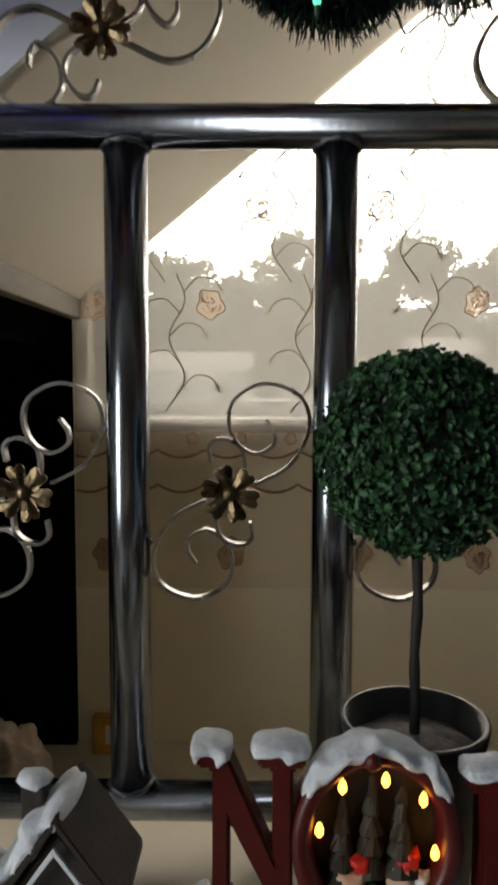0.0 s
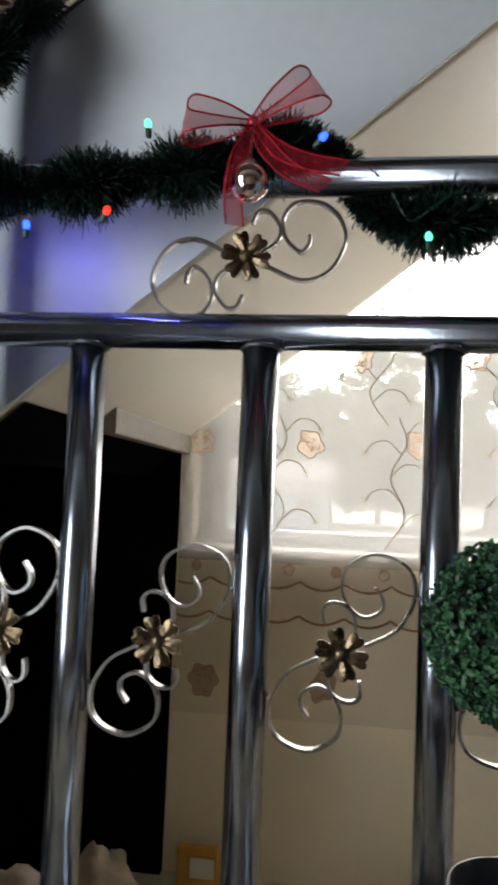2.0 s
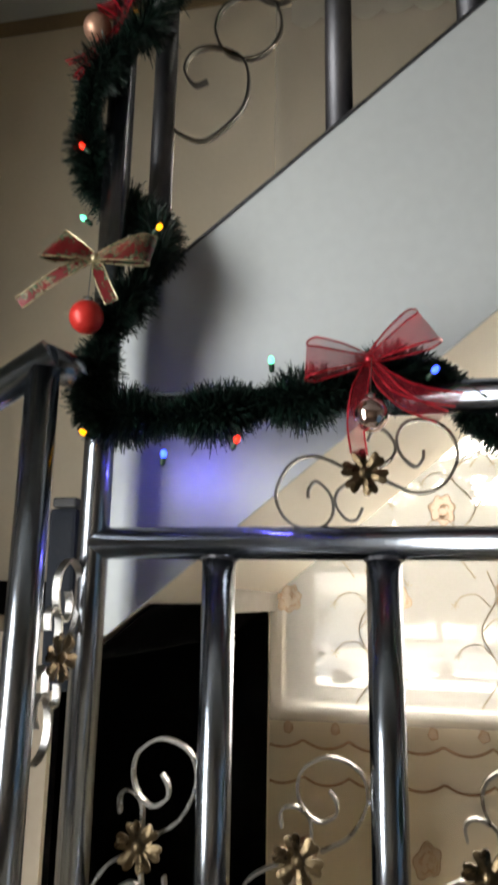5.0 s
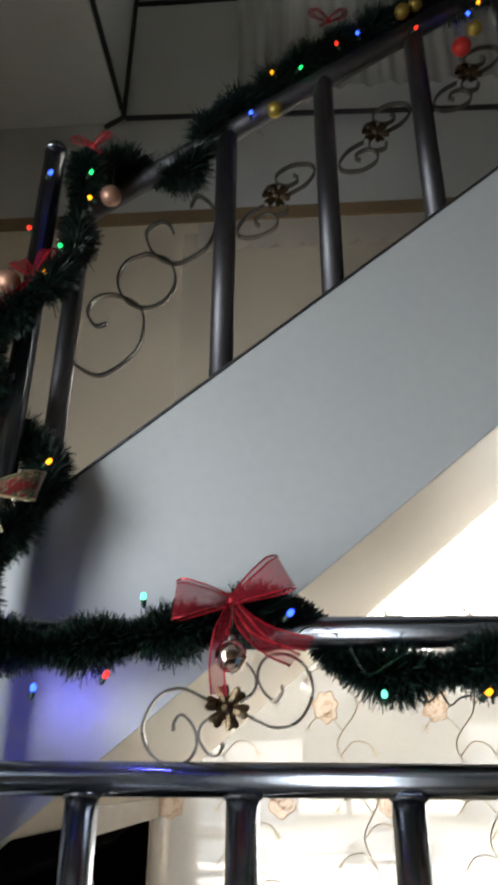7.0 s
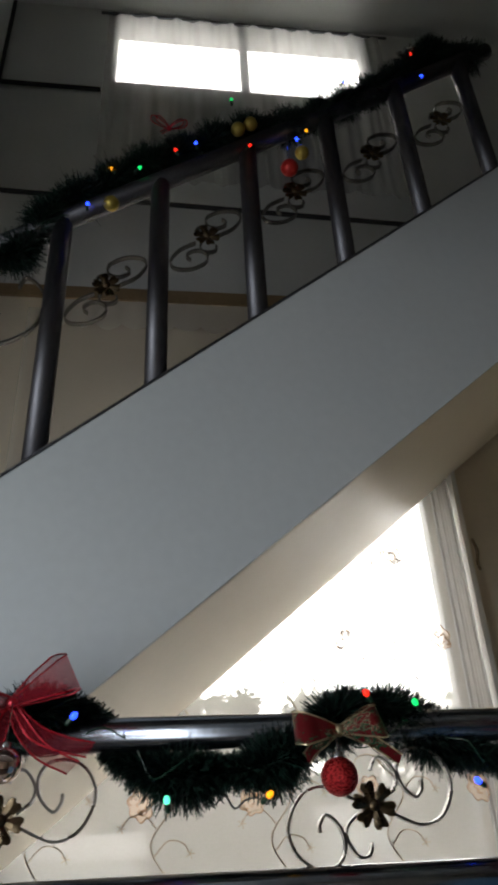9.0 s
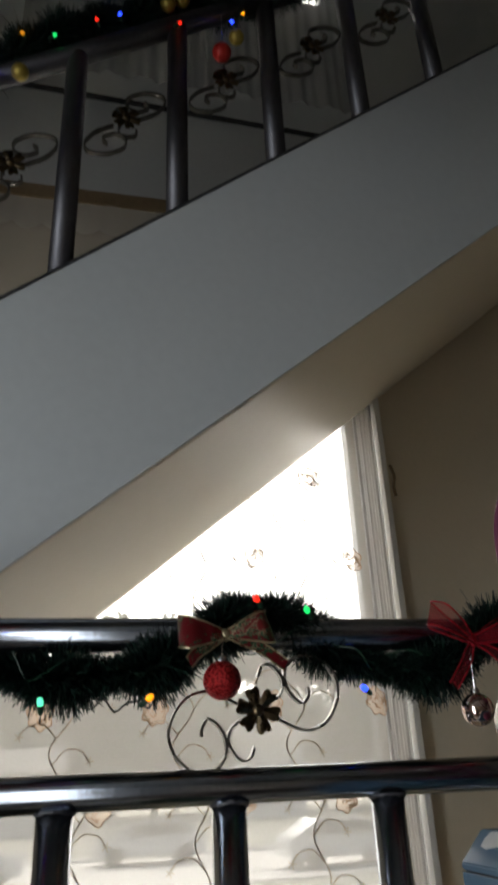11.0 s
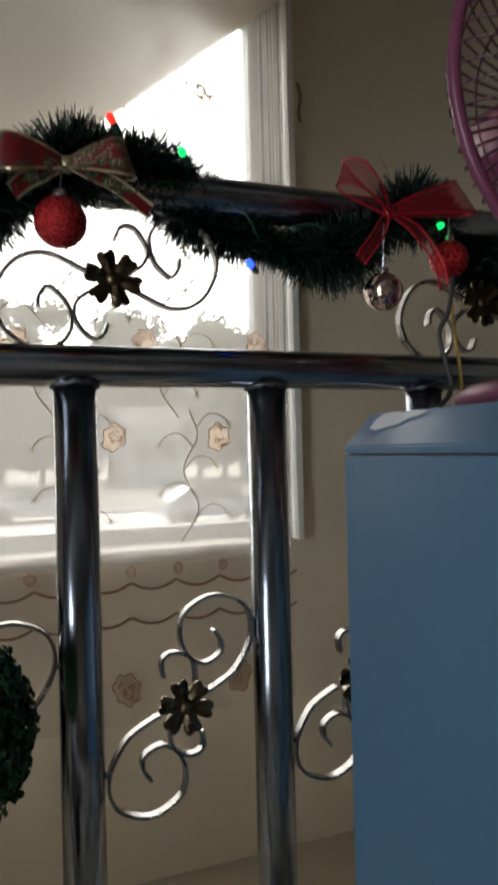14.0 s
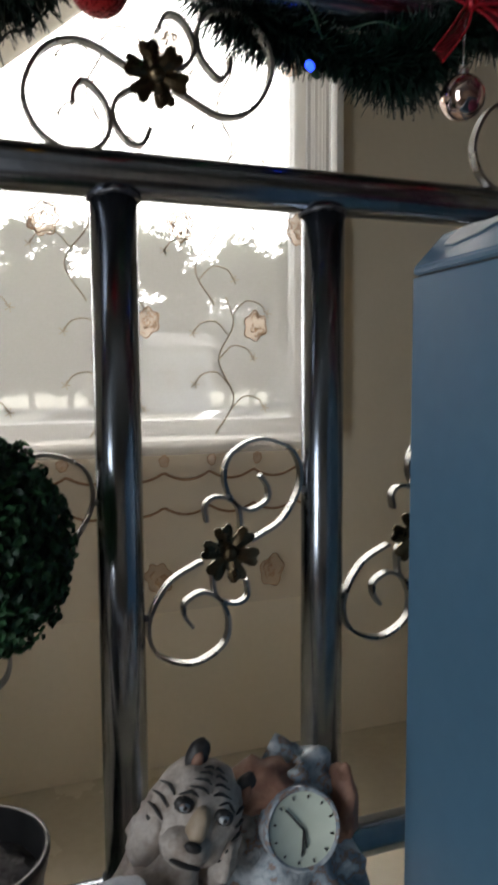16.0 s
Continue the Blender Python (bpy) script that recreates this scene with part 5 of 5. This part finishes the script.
def tiger_clock():
    bm = bmesh.new()
    lift = 0.018

    def lump(mi, c, size, seed, rough, sub):
        add(bm, mi, lambda: blob(bm, (c[0], c[1], c[2] + lift), size, seed, rough, sub))
    lump(2, (0, 0, .000), (.110, .056, .034), 1, .2, 4)
    lump(0, (-.062, 0, .090), (.052, .050, .100), 5, .25, 4)
    body_verts = set(bm.verts)
    lump(0, (-.060, 0, .208), (.050, .046, .054), 2, .12, 4)
    lump(0, (-.098, -.006, .180), (.020, .026, .034), 12, .35, 3)
    lump(0, (-.020, -.006, .176), (.018, .026, .032), 13, .35, 3)
    lump(0, (-.066, -.040, .192), (.026, .020, .020), 3, .12, 3)
    lump(4, (-.064, -.044, .214), (.011, .014, .022), 4, .10, 3)
    for x, z in ((-.078, .262), (-.016, .244)):
        lump(1, (x, .002, z), (.012, .009, .019), 3, .1, 3)
        lump(3, (x, -.006, z - .003), (.006, .004, .011), 3, .1, 2)
    for x in (-.084, -.042):
        lump(1, (x, -.042, .230), (.0105, .006, .008), 3, .1, 3)
        lump(2, (x, -.0465, .230), (.0055, .0035, .0045), 3, .1, 3)
        lump(1, (x, -.0495, .230), (.002, .002, .0025), 3, .05, 2)
    lump(1, (-.065, -.059, .202), (.009, .005, .005), 3, .1, 3)
    lump(1, (-.066, -.058, .184), (.017, .005, .003), 3, .1, 2)
    centre, size = Vector((-.060, 0, .206 + lift)), Vector((.052, .048, .057))

    def stroke(angles, radius):
        pts = []
        for az, el in angles:
            n = Vector((math.sin(radians(az)) * math.cos(radians(el)), -math.cos(radians(az)) * math.cos(radians(el)), math.sin(radians(el))))
            pts.append(centre + Vector((n.x * size.x, n.y * size.y, n.z * size.z)))
        add(bm, 1, lambda: tube(smooth_path(pts, 4), lambda s: radius * math.sin(math.pi * (0.12 + 0.8 * s)), 6, bm))
    for s in (-1, 1):
        for k in range(4):
            stroke([(s * 3, 42 + 10 * k), (s * 16, 45 + 10 * k), (s * 36, 41 + 9 * k)], .0019)
        for k in range(5):
            stroke([(s * 46, 26 - 13 * k), (s * 62, 30 - 13 * k), (s * 84, 24 - 12 * k)], .0020)
        stroke([(s * 14, 34), (s * 28, 37), (s * 42, 28)], .0022)
    head = [v for v in bm.verts if v not in body_verts]
    middle = Vector((-.060, 0, .208 + lift))
    bmesh.ops.transform(bm, matrix=Matrix.Translation((-.056, -.004, .228)) @ Matrix.Rotation(radians(24), 4, "Y") @ Matrix.Rotation(radians(-10), 4, "Z") @ Matrix.Scale(0.80, 4) @ Matrix.Translation(-middle), verts=head)
    lump(2, (.030, .012, .095), (.072, .046, .092), 6, .3, 4)
    lump(2, (.040, .018, .186), (.046, .030, .050), 7, .42, 4)
    lump(3, (.006, .002, .216), (.030, .022, .024), 8, .35, 3)
    lump(3, (.078, -.008, .192), (.012, .020, .034), 9, .3, 3)
    turn = Matrix.Translation((.029, -.034, .194 + lift)) @ Matrix.Rotation(radians(-14), 4, "Y") @ Matrix.Rotation(radians(72), 4, "X")
    known = set(bm.verts)
    add(bm, 2, lambda: lathe([(.033, -.020), (.033, .000), (.0315, .004), (.030, .003), (.029, .001), (0, .001)], 36, bm))
    for f in bm.faces:
        if f.material_index == 2 and all(v not in known for v in f.verts) and all((v.co.x ** 2 + v.co.y ** 2) ** .5 < .0295 for v in f.verts):
            f.material_index = 5
    for a, length in ((245, .020), (260, .014), (115, .022)):
        d = Vector((math.cos(radians(a)), math.sin(radians(a)), 0))
        add(bm, 1, lambda: tube([Vector((0, 0, .003)), d * length + Vector((0, 0, .003))], .0009, 5, bm))
    for k in range(12):
        a = 2 * math.pi * k / 12
        add(bm, 1, lambda: tube([(.024 * math.cos(a), .024 * math.sin(a), .0022), (.0265 * math.cos(a), .0265 * math.sin(a), .0022)], .0008, 5, bm))
    bmesh.ops.transform(bm, matrix=turn, verts=[v for v in bm.verts if v not in known])
    return bm


TAN_NOSE = surface("tan_painted_muzzle", (0.34, 0.25, 0.17), (0.48, 0.38, 0.28), 30, 0.55)
tagged(part("figurine_clock", tiger_clock(), [FUR, STRIPE, ROCK, RUST, TAN_NOSE, DIAL]), "painted resin animal figurine holding a small round clock", "figurine").location = (0.402, 0.545, NZ - 0.006)

# ---- blue refrigerator and pink fan ----
BLUE_METAL = surface("blue_painted_metal", (0.068, 0.150, 0.232), (0.086, 0.180, 0.275), 3, 0.34, 0, 0.05, 50, rough_spread=0.06)
PEEL = surface("bare_peeled_primer", (0.62, 0.63, 0.63), (0.80, 0.80, 0.79), 50, 0.6, 0, 0.5, 140)
fridge = empty("refrigerator", (0.85, 0.28, 0), label="tall blue painted metal refrigerator with chamfered top and peeled paint", category="refrigerator")
FX, FY = 0.567 - 0.85, 0.572 - 0.28
part("body", boxed((FX, -0.30, 0.0), (FX + 0.56, FY, 1.6238), 0.0012), BLUE_METAL, fridge)
part("lid", prism([(FX, 1.626), (FX + 0.56, 1.626), (FX + 0.56, 1.633), (FX + 0.53, 1.666), (FX + 0.032, 1.666), (FX, 1.633)], "y", -0.30, FY, 0.0015), BLUE_METAL, fridge)
part("lid_gasket", boxed((FX + 0.003, -0.296, 1.6238), (FX + 0.556, FY - 0.004, 1.626)), SEAM, fridge)
patch = [(FY - .026, .50), (FY - .024, .72), (FY - .030, .93), (FY - .050, .96), (FY - .066, .91), (FY - .085, .95), (FY - .105, .90), (FY - .096, .80), (FY - .082, .74), (FY - .070, .58), (FY - .055, .52), (FY - .040, .44)]
bm = bmesh.new()
lo = [bm.verts.new((FX + .032 * t - .0006, y, 1.633 + .033 * t + .0006)) for y, t in patch]
up = [bm.verts.new((FX + .032 * t - .0012, y, 1.633 + .033 * t + .0012)) for y, t in patch]
bm.faces.new(up)
for i in range(len(patch)):
    bm.faces.new((lo[i], lo[(i + 1) % len(patch)], up[(i + 1) % len(patch)], up[i]))
bmesh.ops.recalc_face_normals(bm, faces=bm.faces)
part("peeled_patch", bm, PEEL, fridge, "bare patch of peeled paint")
for z0, z1 in ((0.05, 1.08), (1.09, 1.615)):
    leaf = part("door", boxed((FX + .004, -.345, z0), (FX + .556, -.3005, z1), .006), BLUE_METAL, fridge)
    part("handle", tube([(FX + .06, -.375, z0 + .06), (FX + .06, -.375, min(z1 - .06, z0 + .4))], .009, 12), ALUMINIUM, leaf)

PINK = surface("pink_plastic", (0.17, 0.040, 0.085), (0.25, 0.065, 0.125), 8, 0.35, 0, 0.05)
WIRE = surface("purple_coated_wire", (0.09, 0.028, 0.045), (0.15, 0.05, 0.075), 20, 0.4)
fan = empty("desk_fan", (0.798, 0.46, 1.666), label="pink plastic desk fan with a wire guard on the refrigerator", category="fan")
shade(part("base", lathe([(0, 0), (.130, 0), (.142, .008), (.142, .016), (.128, .026), (.07, .036), (.03, .045), (0, .045)], 40), PINK, fan, smooth=True))
shade(part("neck", tube([(0, .03, .04), (0, .045, .15), (0, .04, .26)], .018, 16), PINK, fan))
HUB_Z, FAN_R = 0.300, 0.182
guard = empty("guard", (0, -.015, HUB_Z))
guard.parent = fan
ring_path = [(FAN_R * math.cos(2 * math.pi * k / 64), 0, FAN_R * math.sin(2 * math.pi * k / 64)) for k in range(65)]
shade(part("rim", tube(ring_path, .0062, 12, None, False), PINK, guard))
for side_y, name in ((-.052, "front_wire"), (.052, "rear_wire")):
    for k in range(60):
        a = 2 * math.pi * k / 60 + (0.05 if side_y > 0 else 0)
        d, s = Vector((math.cos(a), 0, math.sin(a))), Vector((-math.sin(a), 0, math.cos(a)))
        path = smooth_path([d * .045 + Vector((0, side_y, 0)), d * .11 + s * .018 + Vector((0, side_y * .96, 0)), d * .16 + s * .034 + Vector((0, side_y * .62, 0)), d * (FAN_R - .002) + s * .038 * .9], 3)
        part(name, tube(path, .0012, 5), WIRE, guard)
    for rr in (.075, .12, .155):
        yy = side_y * (.98 if rr < .1 else .9 if rr < .13 else .66)
        part("guard_ring", tube([(rr * math.cos(2 * math.pi * k / 48), yy, rr * math.sin(2 * math.pi * k / 48)) for k in range(49)], .0012, 5, None, False), WIRE, guard)
bm = lathe([(0, .008), (.03, .007), (.045, .002), (.047, -.004), (0, -.004)], 30)
bmesh.ops.rotate(bm, matrix=Matrix.Rotation(radians(90), 3, "X"), verts=bm.verts)
badge = part("badge", bm, PINK, guard, smooth=True)
badge.location = (0, -.055, 0)
shade(part("motor", tube([(0, .03, HUB_Z), (0, .06, HUB_Z), (0, .13, HUB_Z), (0, .145, HUB_Z)], lambda s: .055 if s < .9 else .035, 24), PINK, fan))
for k in range(3):
    a = 2 * math.pi * k / 3 + .5
    bm = bmesh.new()
    rows = []
    for i in range(7):
        r = .02 + .068 * i / 6
        w = .042 * math.sin(math.pi * (0.18 + 0.74 * i / 6))
        rows.append([bm.verts.new((r, -.012 + .02 * (j / 4 - .5), w * (j / 4 - .5) * 2)) for j in range(5)] + [bm.verts.new((r, -.010 + .02 * (j / 4 - .5), w * (j / 4 - .5) * 2)) for j in range(4, -1, -1)])
    for p, q in zip(rows, rows[1:]):
        for j in range(10):
            bm.faces.new((p[j], p[(j + 1) % 10], q[(j + 1) % 10], q[j]))
    bmesh.ops.rotate(bm, matrix=Matrix.Rotation(a, 3, "Y"), verts=bm.verts)
    part("blade", bm, surface("smoky_plastic_blade", (0.20, 0.10, 0.14), (0.26, 0.14, 0.18), 10, 0.3) if k == 0 else bpy.data.materials["smoky_plastic_blade"], fan, smooth=True).location = (0, -.012, HUB_Z)
tagged(part("fan_cable", tube(smooth_path([(.70, .60, 1.669), (.735, .615, 1.70), (.725, .622, 1.76), (.738, .62, 1.79), (.75, .625, 1.84)], 6), .003, 8), SEAM), "black fan cable looped over the refrigerator top", "cable")

# ---- things on the landing floor ----
YELLOW = surface("yellow_packet_plastic", (0.50, 0.24, 0.03), (0.66, 0.36, 0.06), 12, 0.35, 0, 0.3, 60)
packet = empty("snack_packet", (-0.355, 1.735, FLOOR_Z), label="orange yellow packet with a pale label standing on the floor", category="packet")
bm = box(bmesh.new(), (-.055, -.022, 0), (.055, .022, .105), .008)
for v in bm.verts:
    v.co.y *= 1 - 0.75 * abs(v.co.z / .105 - .5)
part("pouch", bm, YELLOW, packet)
part("paper_label", boxed((-.018, -.0245, .035), (.045, -.0225, .085), .0005), WHITE_PAINT, packet)
CLOTH = surface("beige_cloth", (0.34, 0.27, 0.20), (0.50, 0.41, 0.32), 8, 0.9, 0, 0.8, 120)
tagged(part("cloth_bag", blob(bmesh.new(), (0, 0, .15), (.12, .11, .16), 12, .35, 4), CLOTH, smooth=True), "slumped beige cloth bag on the landing floor", "bag").location = (-0.56, 1.12, FLOOR_Z)
tagged(part("cloth_sack", blob(bmesh.new(), (0, 0, .10), (.085, .075, .11), 21, .4, 4), CLOTH, smooth=True), "crumpled beige cloth sack beside the doorway", "sack").location = (-0.53, 1.45, FLOOR_Z)
# dark blue folded cloth hung on the landing wall behind the newel
NAVY = surface("navy_cloth", (0.003, 0.005, 0.010), (0.007, 0.011, 0.020), 20, 0.85, 0, 0.6, 140)
folded = boxed((-.022, -.012, -.26), (.022, .012, 0), .006)
for v in folded.verts:
    v.co.x += .006 * math.sin(v.co.z * 40)
hung = empty("hanging_cloth", (-0.588, STRING_Y - 0.018, 1.78), label="dark navy folded cloth hanging on the landing wall", category="cloth")
part("fold", folded, NAVY, hung)
part("strap", boxed((-.018, -.014, .001), (.020, .012, .016), .004), SEAM, hung, "black strap")
part("tie_cord", tube(smooth_path([(1.098, 1.735, 2.66), (1.106, 1.732, 2.62), (1.100, 1.733, 2.58), (1.104, 1.734, 2.55)], 5), .005, 8), BROWN_TRIM, curtain, "short brown tie cord")
tagged(part("yellow_cable", tube(smooth_path([(.748, .612, 1.669), (.762, .632, 1.72), (.758, .64, 1.79), (.765, .65, 1.87)], 6), .0022, 8), surface("yellow_cable_rubber", (0.36, 0.22, 0.04), (0.48, 0.32, 0.07), 20, 0.5)), "thin yellow cable hanging from the garland", "cable")
